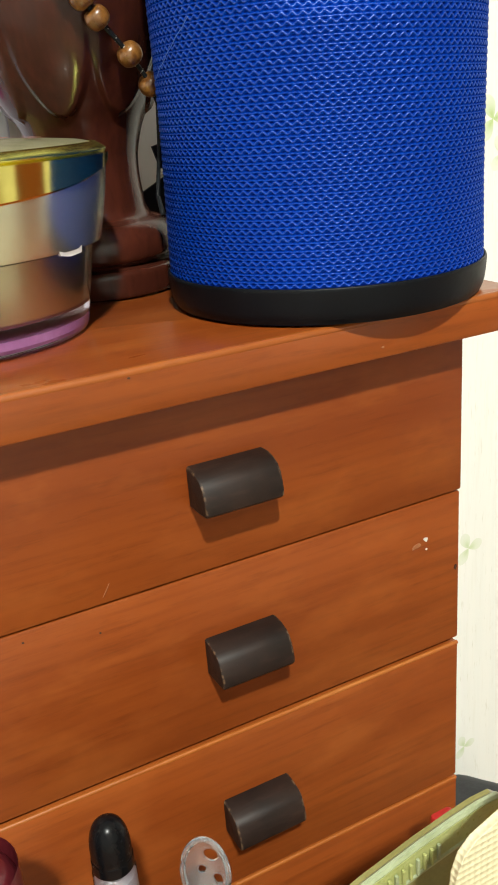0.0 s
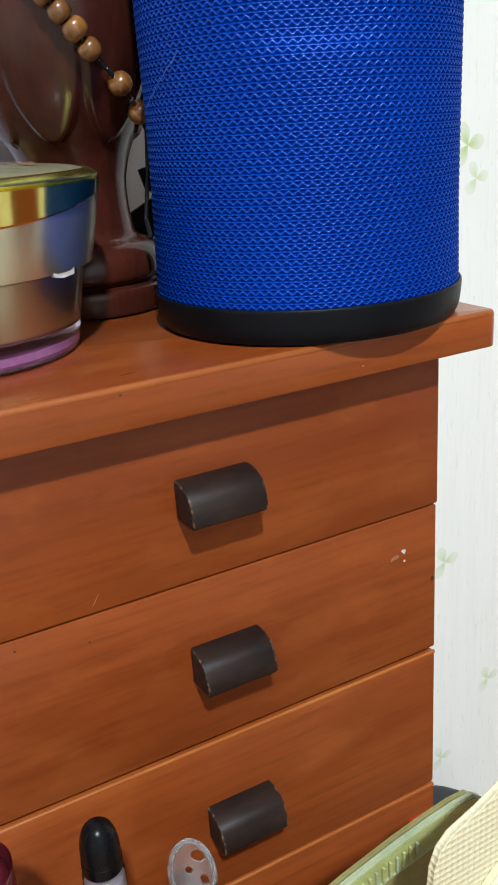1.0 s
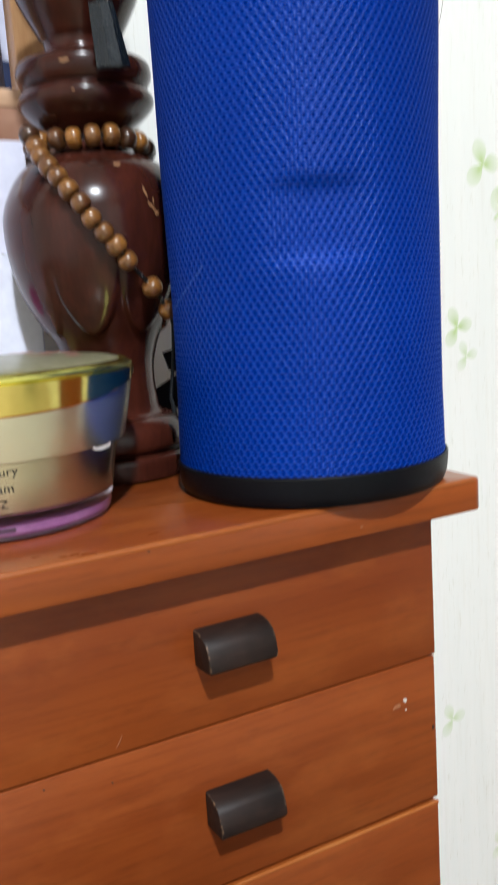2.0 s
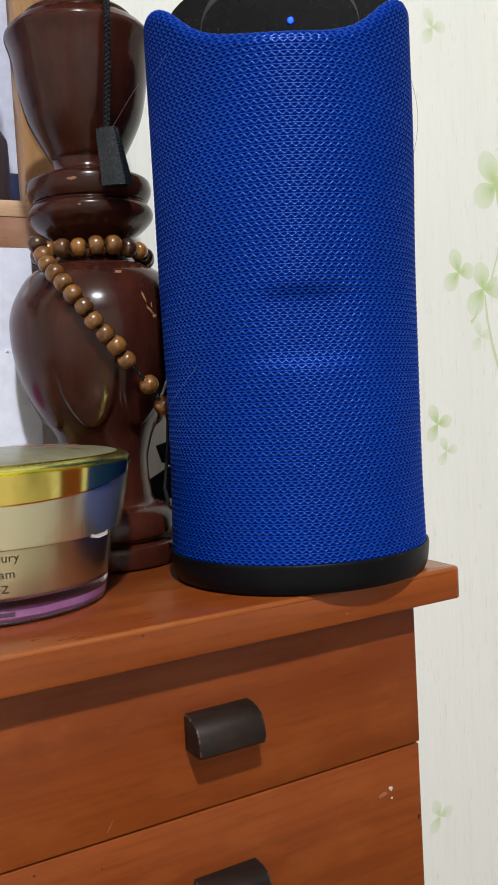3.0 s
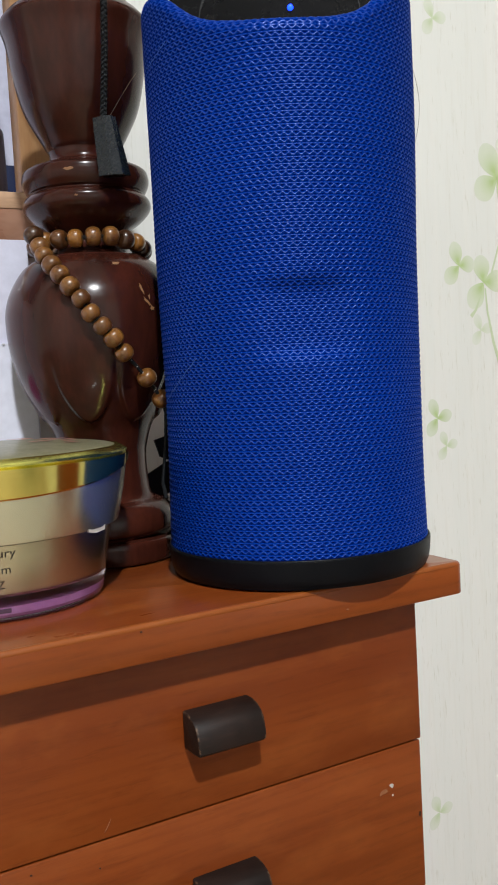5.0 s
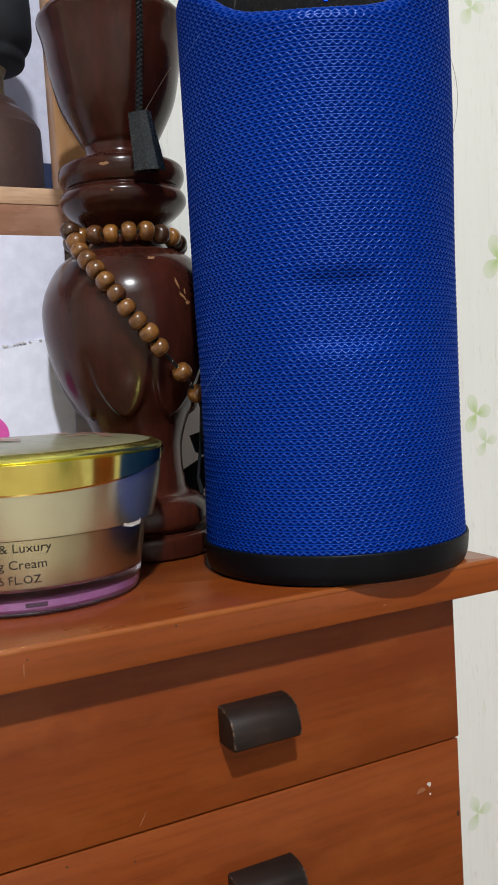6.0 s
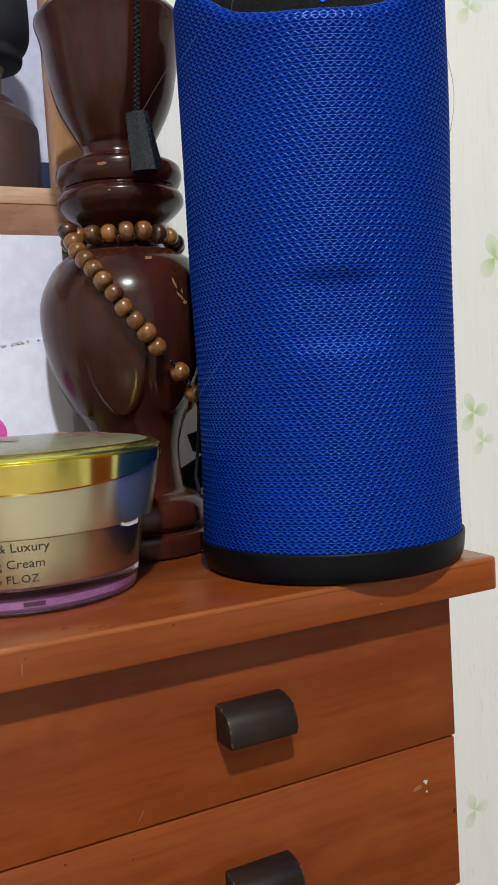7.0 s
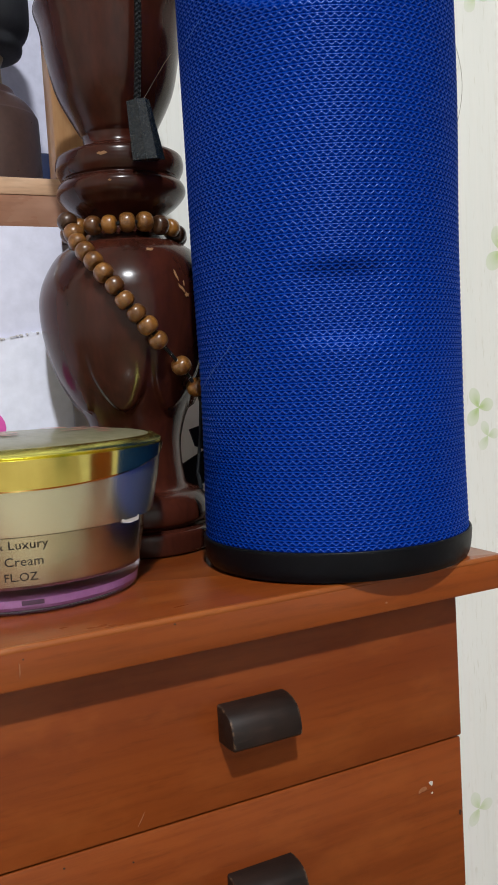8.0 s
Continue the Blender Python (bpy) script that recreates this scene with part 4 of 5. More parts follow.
cord_pts = [vase_point(0.0030, 0.0085, 1.1810), vase_point(0.0076, 0.0140, 1.1770), hang(0.0100, 0.0215, 1.1790), hang(0.0099, 0.0244, 1.1735), hang(0.0092, 0.0236, 1.1600), hang(0.0084, 0.0232, 1.1500), hang(0.0076, 0.0228, 1.1400), hang(0.0073, 0.0226, 1.1370)]
fine = []
for a, b in zip(cord_pts, cord_pts[1:]):
    for k in range(14):
        fine.append(Vector(a).lerp(Vector(b), k / 14))
cord_line = []
for a, b in zip(fine, fine[1:] + [Vector(cord_pts[-1])]):
    for k in range(4):
        cord_line.append(a.lerp(b, k / 4))
run = [0.0]
for a, b in zip(cord_line, cord_line[1:]):
    run.append(run[-1] + (b - a).length)
braid = bmesh.new()
for k in range(3):
    turns = [2 * math.pi * (q / 0.0042 + k / 3) for q in run]
    tube([p + VR * 0.00058 * math.sin(q) + VF * 0.00036 * math.sin(2 * q) for p, q in zip(cord_line, turns)], 0.00052, 6, braid)
part("cord", braid, M_CORD, pendant, "black braided cord")
loop = [vase_point(0.0102 * math.sin(a), 0.0102 * math.cos(a), 1.1808 + 0.001 * math.sin(2 * a)) for a in (2 * math.pi * k / 24 for k in range(25))]
part("cord", tube(loop, 0.00115, 8, twist=2.3), M_CORD, pendant, "black braided cord")
bm = bmesh.new()
lo, hi = [], []
for u0, u1, w in ((0.0034, 0.0042, 0.0), (0.0066, 0.0082, 0.0034), (0.0091, 0.0116, 0.0036), (0.0104, 0.0140, 0.0010), (0.0088, 0.0112, -0.0028), (0.0052, 0.0066, -0.0028)):
    hi.append(bm.verts.new(vase_point(u0, 0.0226 + w * 0.75, 1.1302)))
    lo.append(bm.verts.new(vase_point(u1, 0.0226 + w, 1.1128 - w * 0.1)))
for k in range(6):
    bm.faces.new((lo[k], lo[(k + 1) % 6], hi[(k + 1) % 6], hi[k]))
bm.faces.new(lo[::-1])
bm.faces.new(hi)
bmesh.ops.recalc_face_normals(bm, faces=bm.faces)
bmesh.ops.bevel(bm, geom=list(bm.edges), offset=0.00015, segments=1, affect="EDGES")
part("pendant", bm, M_HORN, pendant, "tapered faceted black pendant", smooth=False)

# ---- cream jar ----
JX, JY = -0.112, 0.0441
JF = math.atan2(-0.2001 - JY, -0.1651 - JX)
jar = thing("cream_jar", (JX, JY, TOP_Z), "gold and pearl cosmetic jar with clear pink-tinted glass foot", "jar")
part("glass_body", lathe(smooth_profile([(0.0270, TOP_Z + 0.0003), (0.0292, TOP_Z + 0.0004), (0.0301, TOP_Z + 0.0012), (0.0307, TOP_Z + 0.0040), (0.0320, TOP_Z + 0.0110), (0.0335, TOP_Z + 0.0200), (0.0335, TOP_Z + 0.0200), (0.0300, TOP_Z + 0.0204)], 4), JX, JY, 96), M_GLASS, jar, "clear glass outer wall")
part("inner_pot", lathe([(0.0240, TOP_Z + 0.0066), (0.0294, TOP_Z + 0.0068), (0.0303, TOP_Z + 0.0076), (0.0321, TOP_Z + 0.0198), (0.0298, TOP_Z + 0.0200)], JX, JY, 96), M_PEARL, jar, "pearl gold inner pot")
part("foot_tint", lathe([(0.0250, TOP_Z + 0.0014), (0.0282, TOP_Z + 0.0015), (0.0288, TOP_Z + 0.0022), (0.0285, TOP_Z + 0.0040), (0.0240, TOP_Z + 0.0048)], JX, JY, 96), M_PINK, jar, "magenta tinted underside")
LID0 = TOP_Z + 0.0215
part("lid_skirt", lathe(smooth_profile([(0.0335, LID0 - 0.0009), (0.0354, LID0 - 0.0008), (0.0358, LID0 - 0.0002), (0.0379, LID0 + 0.0096), (0.0390, LID0 + 0.0172), (0.0390, LID0 + 0.0172), (0.0340, LID0 + 0.0174)], 4), JX, JY, 96), M_SKIRT, jar, "frosted pearl lid skirt")


def gold_band():
    """The gold trim sweeps round the lid: deep at the front, running out to a thin line at the sides."""
    bm = bmesh.new()
    n = 160
    rings = []
    for r0, f, z1 in ((0.0370, 0.0, 0.0), (0.0, 0.0, 0.0), (0.0, 0.06, 0.0), (0.0, 0.5, 0.0), (0.0, 1.0, 0.0), (0.0388, 1.0, 0.0004), (0.0370, 1.0, 0.0002)):
        ring = []
        for i in range(n):
            a = 2 * math.pi * i / n
            low = 0.0098 + 0.0068 * min(1.0, abs(math.sin((a - JF) * 0.5)) * 1.414) ** 2.2
            z = low + (0.0172 - low) * f + z1
            r = r0 or 0.0382 + 0.0011 * (z - 0.0098) / 0.0074 + (0.0003 if f else 0.0001)
            ring.append(bm.verts.new((JX + r * math.cos(a), JY + r * math.sin(a), LID0 + z)))
        rings.append(ring)
    for lo_, hi_ in zip(rings, rings[1:]):
        for i in range(n):
            bm.faces.new((lo_[i], lo_[(i + 1) % n], hi_[(i + 1) % n], hi_[i]))
    bmesh.ops.recalc_face_normals(bm, faces=bm.faces)
    return bm


part("gold_band", gold_band(), M_GOLD, jar, "mirror gold lid band that narrows round the sides", auto=20)
part("lid_rim", lathe(smooth_profile([(0.0386, LID0 + 0.0175), (0.0391, LID0 + 0.0178), (0.0389, LID0 + 0.0183), (0.0368, LID0 + 0.0196), (0.0362, LID0 + 0.0195)], 3), JX, JY, 120), M_GOLD_SATIN, jar, "satin yellow gold rim round the lid top")
part("lid_top", lathe(smooth_profile([(0.0366, LID0 + 0.0192), (0.0330, LID0 + 0.0202), (0.0240, LID0 + 0.0211), (0.0120, LID0 + 0.0217), (0.0010, LID0 + 0.0219)], 4), JX, JY, 96), M_LIDTOP, jar, "dusty pale lid top")
rng = random.Random(11)
for k in range(20):
    a = JF + (rng.uniform(-1.4, 1.4) if k < 8 else rng.uniform(0.7, 2.6))
    r = rng.uniform(0.006, 0.020) if k < 8 else rng.uniform(0.012, 0.027)
    px, py = JX + r * math.cos(a), JY + r * math.sin(a)
    zt = LID0 + 0.0221 - 1.5 * r * r + 0.0001
    bm = bmesh.new()
    ring = [bm.verts.new((px + rng.uniform(0.6, 1) * 0.0028 * math.cos(b), py + rng.uniform(0.6, 1) * 0.0016 * math.sin(b), zt)) for b in (2 * math.pi * i / 9 for i in range(9))]
    bm.faces.new(ring)
    part("lid_print", bm, M_PINKPRINT, jar, "faded pink printed motif", smooth=False)


a0 = JF + 0.04
bm = bmesh.new()
strip = [[bm.verts.new((JX + 0.0290 * math.cos(a0 + (k - 4) * 0.023), JY + 0.0290 * math.sin(a0 + (k - 4) * 0.023), TOP_Z + zz)) for zz in (0.0026, 0.0038)] for k in range(9)]
for p, q in zip(strip, strip[1:]):
    bm.faces.new((p[0], q[0], q[1], p[1]))
part("batch_mark", bm, M_STAMP, jar, "dark unreadable stamp in the foot")


def wrapped_text(words, right_angle, z, size, radius, name, slope):
    """Printed letters bent round the pot, right-hand end at the given angle from the front."""
    cu = bpy.data.curves.new(name, "FONT")
    cu.body, cu.size, cu.align_x, cu.resolution_u = words, size, "RIGHT", 3
    cu.extrude = 0.0
    cu.offset = 0.00001
    cu.space_character = 1.03
    tmp = bpy.data.objects.new(name, cu)
    me = bpy.data.meshes.new_from_object(tmp)
    bpy.data.objects.remove(tmp)
    for vv in me.vertices:
        zz = z + vv.co.y
        rr = radius + slope * (zz - (TOP_Z + 0.0076)) + 0.00006
        a = JF + right_angle + vv.co.x / radius
        vv.co = (JX + rr * math.cos(a), JY + rr * math.sin(a), zz)
    me.materials.append(M_INK)
    ob = new(name, me)
    ob.parent = jar
    ob.matrix_parent_inverse = jar.matrix_basis.inverted()
    return tagged(ob, "dark printed lettering on the pot")


wrapped_text("& Luxury", 0.180, TOP_Z + 0.0170, 0.0031, 0.0303, "lettering", 0.1475)
wrapped_text("g Cream", 0.145, TOP_Z + 0.0128, 0.0032, 0.0303, "lettering", 0.1475)
wrapped_text("6 FL.OZ", 0.090, TOP_Z + 0.0090, 0.0029, 0.0303, "lettering", 0.1475)
# torn seal tab under the lid
ta = JF + 0.86
tab = [(JX + 0.0357 * math.cos(ta + d), JY + 0.0357 * math.sin(ta + d), zz) for d, zz in ((-0.11, LID0 - 0.0006), (0.11, LID0 - 0.0006), (0.10, LID0 - 0.0020), (-0.02, LID0 - 0.0022), (-0.10, LID0 - 0.0016))]
bm = bmesh.new()
f = bm.faces.new([bm.verts.new(p) for p in tab])
g = bmesh.ops.extrude_face_region(bm, geom=[f])
bmesh.ops.translate(bm, vec=(-0.0006 * math.cos(ta), -0.0006 * math.sin(ta), 0), verts=[e for e in g["geom"] if isinstance(e, bmesh.types.BMVert)])
bmesh.ops.recalc_face_normals(bm, faces=bm.faces)
part("seal_tab", bm, M_WHITEMARK, jar, "torn white seal tab", smooth=False)

# ---- recessed wall cabinet with a pale wooden frame ----
cabinet = thing("wall_cabinet", (-0.2, WALL_Y, 1.12), "recessed wall cabinet with pale wooden frame and white back", "cabinet")
fx0, fx1, fz0, fz1 = NICHE
part("frame_rail", box(fx0 - 0.014, fx1 + 0.0115, 0.1240, WALL_Y - 0.0003, fz0 - 0.0062, fz0, 0.0006), M_PALE_X, cabinet)
part("frame_rail", box(fx0 - 0.014, fx1 + 0.0115, 0.1242, WALL_Y - 0.0003, fz0 - 0.0222, fz0 - 0.0063, 0.0003), M_PALE_LOW, cabinet, "glossy pinkish brown lower moulding")
part("frame_rail", box(fx0 - 0.014, fx1 + 0.0115, 0.1240, WALL_Y - 0.0003, fz1, fz1 + 0.02, 0.0012), M_PALE_X, cabinet)
part("frame_stile", box(fx1, fx1 + 0.0115, 0.1255, WALL_Y - 0.0003, fz0 + 0.0004, fz1 - 0.0004, 0.0012), M_PALE, cabinet)
part("frame_stile", box(fx0 - 0.014, fx0, 0.1255, WALL_Y - 0.0003, fz0 + 0.0004, fz1 - 0.0004, 0.0012), M_PALE, cabinet)
CB = WALL_Y + 0.135
part("back_panel", box(fx0 - 0.030, fx1 + 0.110, CB, CB + 0.006, fz0 - 0.012, fz1 + 0.03), M_CARD, cabinet, "white back panel")
part("shelf", box(fx0 - 0.030, fx1 + 0.110, WALL_Y + 0.0202, CB - 0.0002, fz0 - 0.0138, fz0 - 0.0080), M_CARD, cabinet, "white cabinet shelf")
part("cabinet_side", box(fx1 + 0.104, fx1 + 0.110, WALL_Y + 0.0202, CB - 0.0002, fz0 - 0.0078, fz1 + 0.03), M_CARD, cabinet, "white cabinet side")
part("cabinet_side", box(fx0 - 0.030, fx0 - 0.024, WALL_Y + 0.0202, CB - 0.0002, fz0 - 0.0078, fz1 + 0.03), M_CARD, cabinet, "white cabinet side")
part("cabinet_top", box(fx0 - 0.030, fx1 + 0.110, WALL_Y + 0.0202, CB - 0.0002, fz1 + 0.0302, fz1 + 0.036), M_CARD, cabinet, "white cabinet top")

bottle_x, bottle_y, bz = -0.0818, 0.210, fz0 - 0.0078
dark_bottle = thing("perfume_bottle", (bottle_x, bottle_y, bz), "dark brown bottle with brass neck and black cap", "bottle")
part("bottle_body", lathe(smooth_profile([(0.021, bz), (0.0240, bz + 0.0010), (0.0247, bz + 0.0060), (0.0247, bz + 0.0466), (0.0238, bz + 0.0531), (0.0200, bz + 0.0586), (0.0165, bz + 0.0611), (0.0155, bz + 0.0621), (0.0140, bz + 0.0651), (0.0090, bz + 0.0671)], 5), bottle_x, bottle_y, 48), M_BROWNGLASS, dark_bottle)
part("bottle_neck", lathe([(0.0105, bz + 0.0666), (0.0100, bz + 0.0681), (0.0098, bz + 0.0756), (0.0115, bz + 0.0796)], bottle_x, bottle_y, 32), M_BRASS, dark_bottle, "brass neck collar")
part("bottle_cap", lathe(smooth_profile([(0.0120, bz + 0.0791), (0.0190, bz + 0.0806), (0.0200, bz + 0.0856), (0.0200, bz + 0.0856), (0.0236, bz + 0.0926), (0.0238, bz + 0.1106), (0.0226, bz + 0.1126), (0.0226, bz + 0.1126), (0.020, bz + 0.1416)], 4), bottle_x, bottle_y, 32), M_BLACKBAG, dark_bottle, "black cap")

blue_box = thing("blue_box", (-0.047, 0.235, bz), "small dark blue box standing behind the bottle", "box")
part("box_body", box(-0.0640, -0.0440, 0.2280, 0.2580, bz + 0.0003, bz + 0.0445, 0.0010), M_BLUEBOX, blue_box)

# ---- white carton behind the candlestick ----
carton = thing("white_carton", (-0.16, 0.106, TOP_Z), "torn white card carton with a magenta mark behind the candlestick", "carton")
part("carton_body", box(-0.240, -0.0790, 0.1030, 0.1170, TOP_Z + 0.0003, 1.1018, 0.0005), M_CARD, carton)
flap_top = [(-0.2385, 1.040), (-0.120, 1.0600), (-0.1040, 1.0640)]
rng = random.Random(3)
x = -0.1035
while x < -0.0800:
    flap_top.append((x, 1.0640 + (x + 0.1035) * 0.15 + rng.uniform(-0.0007, 0.0007)))
    x += 0.0011
flap = [(-0.2385, TOP_Z + 0.0004), (-0.0797, TOP_Z + 0.0004)] + flap_top[::-1]
part("torn_flap", plate(flap, 0.1012, 0.0016), M_FLAP, carton, "torn front flap")
bm = bmesh.new()
for k in range(26):
    xx = -0.1098 + k * 0.00112
    zz = 1.0640 + (xx + 0.1035) * 0.15
    if rng.random() < 0.75:
        box(xx, xx + rng.uniform(0.0004, 0.0009), 0.1006, 0.1028, zz - 0.0002, zz + rng.uniform(0.0001, 0.0004), bm=bm)
part("torn_edge", bm, M_CARD_EDGE, carton, "ragged torn edge", smooth=False)
mark = [(-0.1158 + 0.0125 * math.cos(a), 1.0345 + 0.0085 * math.sin(a)) for a in (2 * math.pi * k / 28 for k in range(28))]
part("printed_mark", plate(mark, 0.1009, 0.0003), M_MAGENTA, carton, "magenta printed spot", smooth=False)

# ---- black strap behind the speaker ----
strap = thing("black_strap", (-0.02, 0.115, TOP_Z), "loop of flat black strap lying behind the speaker", "strap")


def band(points, width, thick):
    bm = bmesh.new()
    rings = []
    for i, p in enumerate(points):
        a, b = Vector(points[max(i - 1, 0)]), Vector(points[min(i + 1, len(points) - 1)])
        d = (b - a).normalized()
        nrm = Vector((0, -1, 0))
        w = d.cross(nrm).normalized()
        c = Vector(p)
        rings.append([bm.verts.new(c + w * width / 2 * s + nrm * thick / 2 * q) for s, q in ((-1, -1), (1, -1), (1, 1), (-1, 1))])
    for lo, hi in zip(rings, rings[1:]):
        for k in range(4):
            bm.faces.new((lo[k], lo[(k + 1) % 4], hi[(k + 1) % 4], hi[k]))
    bm.faces.new(rings[0][::-1])
    bm.faces.new(rings[-1])
    bmesh.ops.recalc_face_normals(bm, faces=bm.faces)
    return bm


part("strap_band", band([(-0.036, 0.112, TOP_Z + 0.0165), (-0.026, 0.112, TOP_Z + 0.0215), (-0.012, 0.112, TOP_Z + 0.0260), (0.004, 0.112, TOP_Z + 0.0270)], 0.011, 0.0012), M_RUBBER, strap)
part("strap_band", band([(-0.024, 0.1105, TOP_Z + 0.0440), (-0.020, 0.1105, TOP_Z + 0.0300), (-0.017, 0.1105, TOP_Z + 0.0120), (-0.016, 0.1105, TOP_Z + 0.0004)], 0.0075, 0.0012), M_RUBBER, strap)

part("strap_end", plate([(-0.0338, 1.0280), (-0.0277, 1.0296), (-0.0160, 1.0262), (-0.0140, 1.0200), (-0.0284, 1.0200), (-0.0318, 1.0214)], 0.1080, 0.0012), M_RUBBER, strap, "folded black strap end")

# ---- things in front of the chest, on a plain organizer box ----
ORG_Z = 0.812
organizer = thing("cosmetics_organizer", (-0.09, -0.08, TABLE_Z), "plain brown wooden organizer box on the dressing table", "organizer")
part("organizer_body", box(-0.185, 0.012, -0.118, -0.018, TABLE_Z + 0.0003, ORG_Z, 0.002), M_TABLE, organizer)

tx, ty, tz = -0.1138, -0.0320, 0.9118
tube_thing = thing("cosmetic_tube", (tx, ty, ORG_Z), "slim clear cosmetic tube with domed gloss black cap", "tube")
part("cap", lathe(smooth_profile([(0.0041, tz - 0.0116), (0.00425, tz - 0.0114), (0.00420, tz - 0.0092), (0.00420, tz - 0.0092), (0.00408, tz - 0.0090), (0.00408, tz - 0.0066), (0.0038, tz - 0.0040), (0.0030, tz - 0.0017), (0.0016, tz - 0.0004), (0.0002, tz)], 4), tx, ty, 40), M_GLOSSBLACK, tube_thing, "domed gloss black cap", auto=60)
part("tube_body", lathe([(0.0041, ORG_Z + 0.0003), (0.0044, ORG_Z + 0.001), (0.0044, tz - 0.0126), (0.0040, tz - 0.0118)], tx, ty, 40), M_TUBE, tube_thing, "clear plastic tube")
part("filling", lathe([(0.0024, ORG_Z + 0.004), (0.0026, ORG_Z + 0.005), (0.0026, tz - 0.0150), (0.0018, tz - 0.0140)], tx, ty, 24), M_LIQUID, tube_thing, "pale lilac filling")


def spoon():
    """A clear spoon-like scoop with three round holes in its bowl and a rolled rim."""
    bm = bmesh.new()
    c = Vector((-0.0984, -0.042, 0.8982))
    right, up = Vector((0.86, -0.50, 0.0)), Vector((0.10, 0.28, 0.955))
    nrm = right.cross(up).normalized()
    holes = ((0.0012, 0.0030, 0.0015), (-0.0010, -0.0002, 0.0008), (0.0022, -0.0020, 0.0010))
    n, m = 96, 44
    grid = {}
    for j in range(m + 1):
        for i in range(n):
            a = 2 * math.pi * i / n
            r = j / m
            u, w = 0.0044 * r * math.cos(a), 0.0068 * r * math.sin(a)
            d = -0.0018 * (1 - r * r)
            grid[i, j] = (u, w, d)
    made = {}

    def vert(i, j):
        key = (i % n, j)
        if key not in made:
            u, w, d = grid[key]
            made[key] = bm.verts.new(c + right * u + up * w + nrm * d)
        return made[key]

    for j in range(m):
        for i in range(n):
            cu = sum(grid[(i + p) % n, j + q][0] for p in (0, 1) for q in (0, 1)) / 4
            cw = sum(grid[(i + p) % n, j + q][1] for p in (0, 1) for q in (0, 1)) / 4
            if any(math.hypot(cu - hx, cw - hy) < hr for hx, hy, hr in holes):
                continue
            if j == 0:
                continue
            bm.faces.new((vert(i, j), vert(i + 1, j), vert(i + 1, j + 1), vert(i, j + 1)))
    g = bmesh.ops.extrude_face_region(bm, geom=list(bm.faces))
    bmesh.ops.translate(bm, vec=nrm * -0.0007, verts=[e for e in g["geom"] if isinstance(e, bmesh.types.BMVert)])
    rim = [c + right * 0.0045 * math.cos(a) + up * 0.0069 * math.sin(a) for a in (2 * math.pi * k / 48 for k in range(49))]
    tube(rim, 0.0006, 7, bm)
    low = c - up * 0.0068
    tube([low, low - Vector((0.0006, 0, 0.02)), Vector((low.x - 0.001, low.y, ORG_Z + 0.0015))], 0.0015, 8, bm)
    bmesh.ops.recalc_face_normals(bm, faces=bm.faces)
    return bm


scoop = thing("clear_scoop", (-0.0986, -0.042, ORG_Z), "small clear plastic scoop with round holes in its bowl", "scoop")
part("scoop_body", spoon(), M_CLEAR, scoop)

lx_, ly_, lz_ = -0.1405, -0.0400, 0.9215
lipstick = thing("lipstick", (lx_, ly_, ORG_Z), "dark red lipstick tube with rounded cap", "lipstick")
part("lipstick_case", lathe(smooth_profile([(0.0085, ORG_Z + 0.0003), (0.0090, ORG_Z + 0.002), (0.0090, lz_ - 0.009), (0.0086, lz_ - 0.0055), (0.0070, lz_ - 0.0022), (0.0040, lz_ - 0.0004), (0.0002, lz_)], 4), lx_, ly_, 40), M_DARKRED, lipstick)

# olive tray standing on edge
tray = thing("green_tray", (-0.066, -0.067, ORG_Z), "olive green ribbed plastic tray standing on edge", "tray")
top_line = [(-0.1020, 0.8975), (-0.0900, 0.9025), (-0.0776, 0.9067), (-0.0657, 0.9097), (-0.0580, 0.9112), (-0.0518, 0.9121), (-0.0475, 0.9120)]
outline = top_line + [(-0.0461, 0.9108), (-0.0456, 0.9085), (-0.0458, 0.9045), (-0.0500, ORG_Z + 0.0004), (-0.1020, ORG_Z + 0.0004)]
part("tray_wall", plate(outline[:], -0.0665, 0.0016), M_GREEN_DARK, tray)
band_low = [(x, z - 0.0052) for x, z in top_line]
part("tray_band", plate(top_line + [(-0.0461, 0.9108), (-0.0456, 0.9085), (-0.0460, 0.9070)] + band_low[::-1], -0.0680, 0.0016), M_GREEN, tray, "olive green ribbed band")
part("tray_rim", tube([(x, -0.0671, z + 0.0001) for x, z in top_line + [(-0.0461, 0.9108), (-0.0456, 0.9085), (-0.0460, 0.9050)]], 0.00085, 8), M_GREEN_RIM, tray, "frosted grey-green rim")
part("tray_ledge", tube([(x, -0.0676, z - 0.0056) for x, z in top_line], 0.0007, 8), M_GREEN_RIM, tray, "moulded ledge")
for k in range(22):
    x = -0.0960 + k * 0.0016
    z = np.interp(x, [p[0] for p in top_line], [p[1] for p in top_line])
    part("rib", box(x, x + 0.0006, -0.0688, -0.06805, z - 0.0048, z - 0.0012, 0.0001, 1), M_GREEN if k % 3 else M_GREEN_RIM, tray)

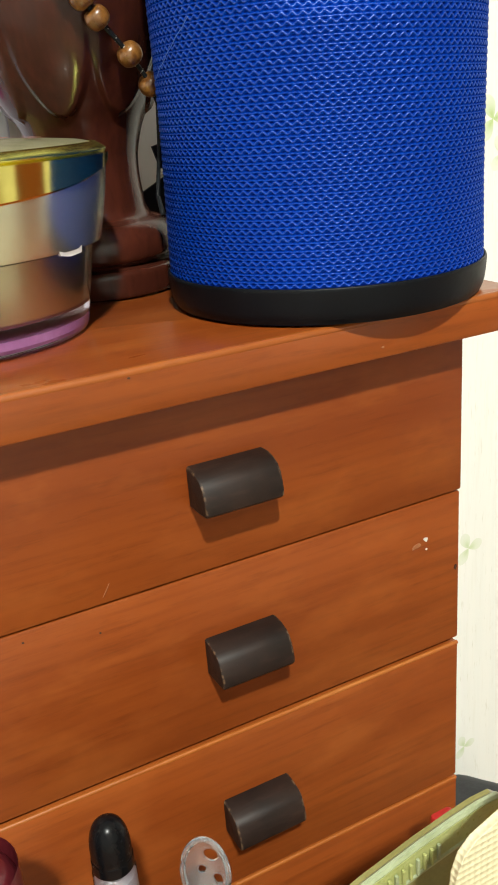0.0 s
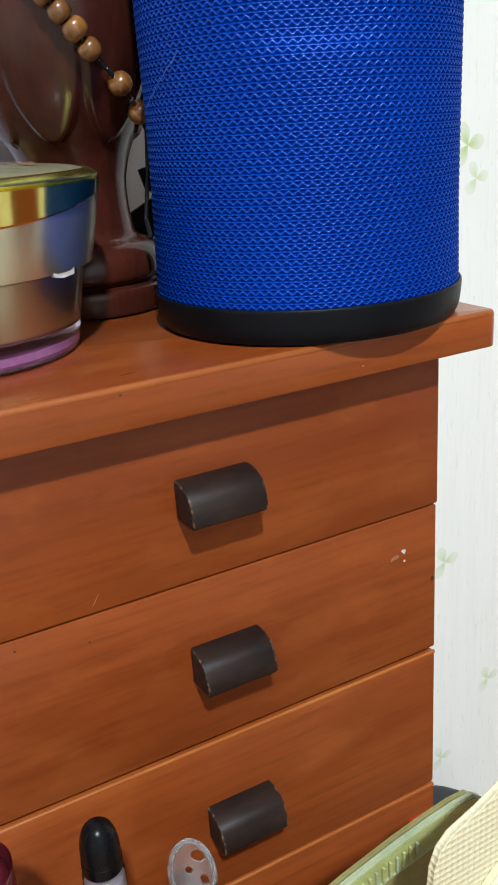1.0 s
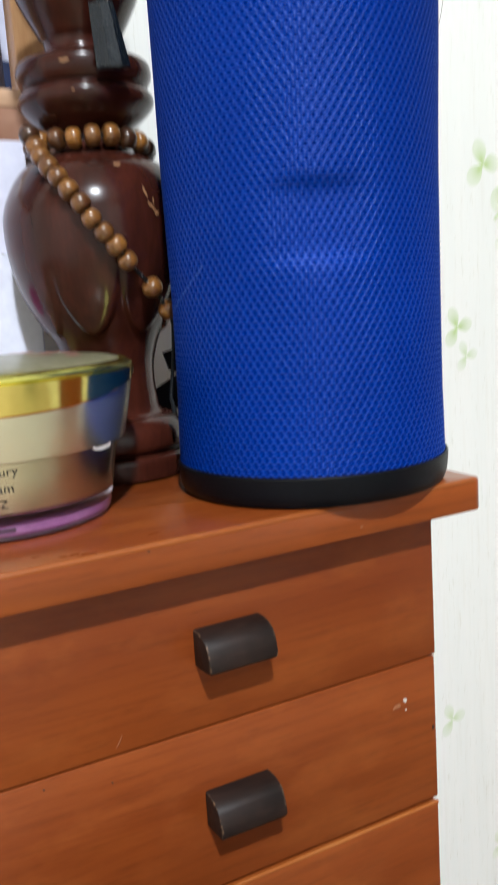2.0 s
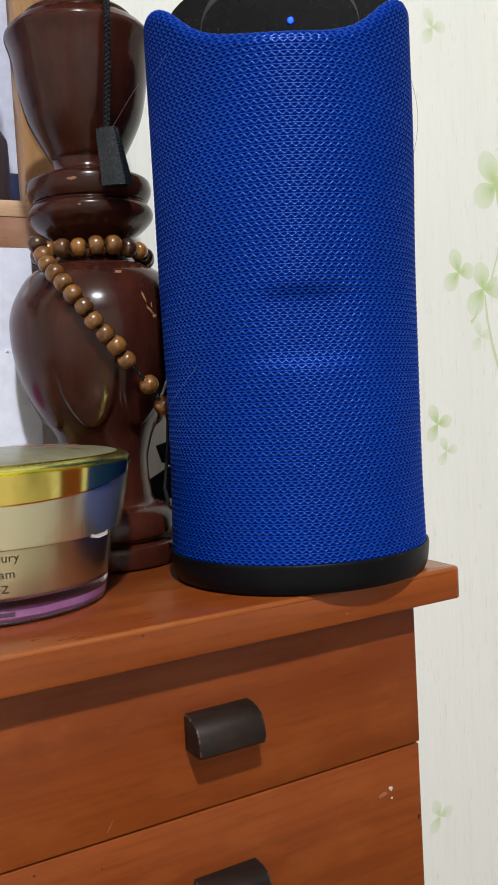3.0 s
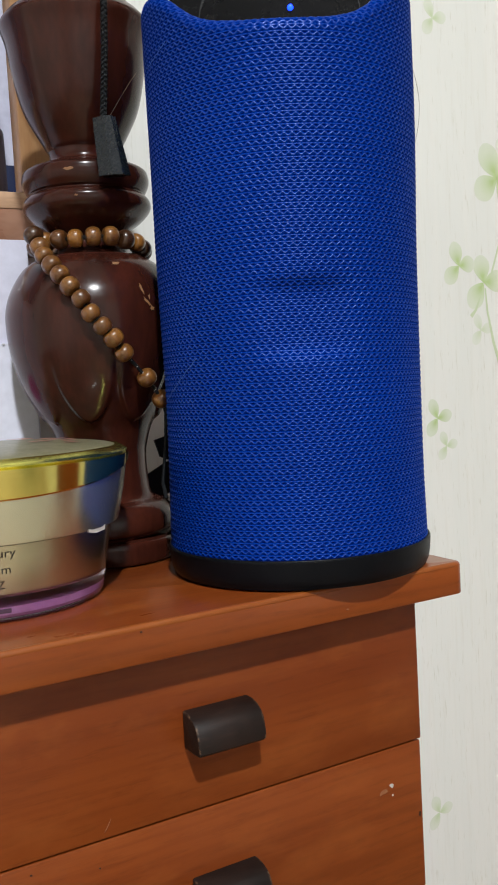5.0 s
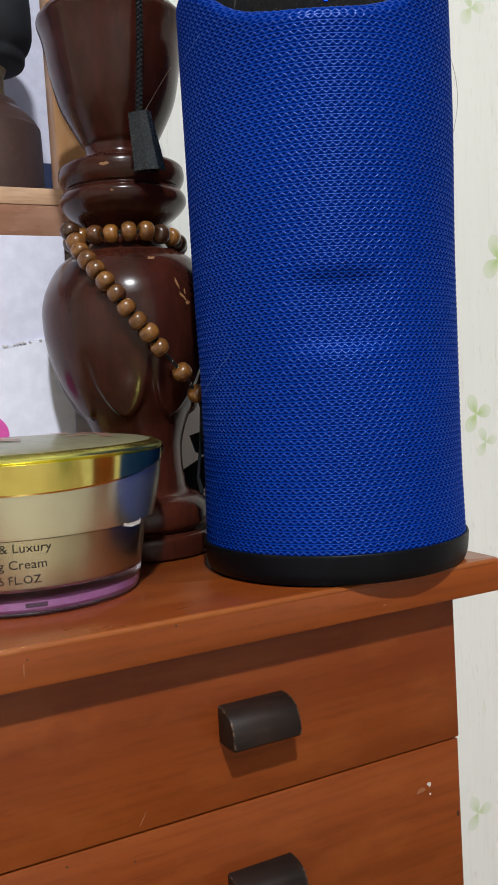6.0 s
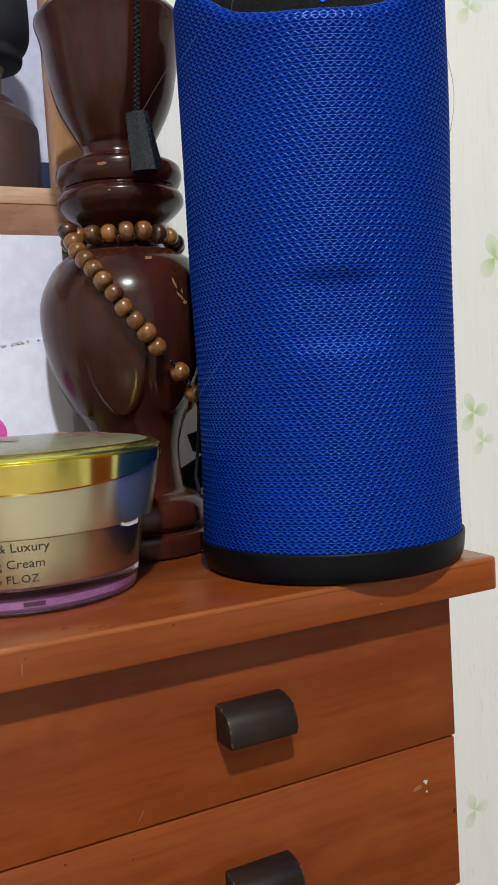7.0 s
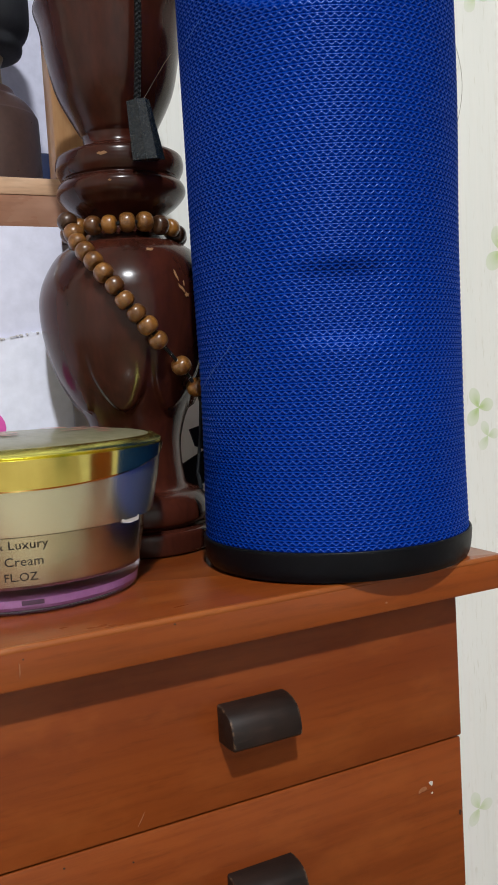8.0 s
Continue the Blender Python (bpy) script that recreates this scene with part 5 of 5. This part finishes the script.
case = thing("cream_case", (-0.05, -0.085, ORG_Z), "cream plastic case with embossed dotted band", "case")
o = [(-0.0722, ORG_Z + 0.0004), (-0.0731, 0.9195), (-0.0727, 0.9235), (-0.0714, 0.9268), (-0.0690, 0.9290), (-0.0631, 0.9312), (-0.0582, 0.9336), (-0.0500, 0.9374), (-0.0440, 0.9400), (-0.0380, 0.9380), (-0.0360, ORG_Z + 0.0004)]
bm = plate(o, -0.0858, 0.0016)
part("case_body", bm, M_CREAM, case)
ridge = [(-0.0655, 0.9120), (-0.0600, 0.9170), (-0.0500, 0.9235), (-0.0420, 0.9290), (-0.0390, 0.9290), (-0.0385, ORG_Z + 0.02), (-0.0680, ORG_Z + 0.02)]
bm = plate(ridge, -0.0880, 0.0021)
bmesh.ops.bevel(bm, geom=[e for e in bm.edges if all(abs(v_.co.y + 0.0880) < 1e-6 for v_ in e.verts)], offset=0.0008, segments=3, affect="EDGES")
part("case_front", bm, M_CREAM_PLAIN, case, "smooth raised cream panel")

# ---- things beside the chest, at the foot of the wall ----
bag = thing("black_pouch", (0.100, 0.085, TABLE_Z), "slumped black pouch on the table beside the chest", "pouch")
part("pouch_body", lathe(smooth_profile([(0.024, TABLE_Z + 0.0004), (0.033, TABLE_Z + 0.005), (0.036, TABLE_Z + 0.026), (0.033, TABLE_Z + 0.050), (0.023, TABLE_Z + 0.061), (0.005, TABLE_Z + 0.064)], 5), 0.089, 0.090, 40, lambda a, z, r: r * (1 + 0.04 * math.sin(3 * a + 40 * z) + 0.025 * math.sin(7 * a))), M_BLACKBAG, bag)
clip = thing("red_clip", (0.024, -0.03, TABLE_Z), "bright red plastic hair clip standing beside the chest", "clip")
part("clip_body", box(-0.0255, -0.0185, -0.0240, -0.0195, 0.8508, 0.8561, 0.0012), M_RED, clip)
part("clip_stem", box(-0.0235, -0.0205, -0.0235, -0.0205, ORG_Z + 0.0003, 0.8510, 0.0006), M_RED, clip)

# ---- stray fibres ----
fibre = thing("hair", (0.0, 0.02, 1.11), "single thin hair clinging to the speaker cloth", "hair")
side = Vector((-math.sin(FACE), math.cos(FACE), 0))
fib = [Vector((SX, SY, 0)) + side * (0.0400 + 0.0022 * math.sin(math.pi * k / 10)) + Vector((0, 0, 1.1400 - 0.0026 * k)) for k in range(11)]
part("strand", tube(fib, 0.00006, 5), M_HAIR, fibre)
loose = thing("hair", vase_point(0.015, 0.026, 1.14), "single pale hair caught on the pendant cord", "hair")
part("strand", tube([(-0.0559, 0.0520, 1.1445), (-0.0580, 0.0521, 1.1417), (-0.0602, 0.0521, 1.1385), (-0.0657, 0.0520, 1.1302)], 0.00005, 5), M_HAIR, loose)


def lint(a0, a1, z0, z1, sag):
    """A fine pale thread that clings to the cloth."""
    pts = []
    for k in range(17):
        t = k / 16
        a = FACE + a0 + (a1 - a0) * t
        r = 0.0389 + 0.0001 * math.sin(k * 1.7)
        pts.append((SX + r * math.cos(a), SY + r * math.sin(a), z0 + (z1 - z0) * t - sag * math.sin(math.pi * t)))
    thread = thing("lint_thread", pts[0], "fine pale thread of lint on the blue cloth", "lint")
    part("strand", tube(pts, 0.00008, 5), M_LINT, thread)


lint(-1.175, -0.704, 1.0440, 1.0555, 0.0006)
lint(-1.133, -0.838, 1.1370, 1.1402, 0.0004)
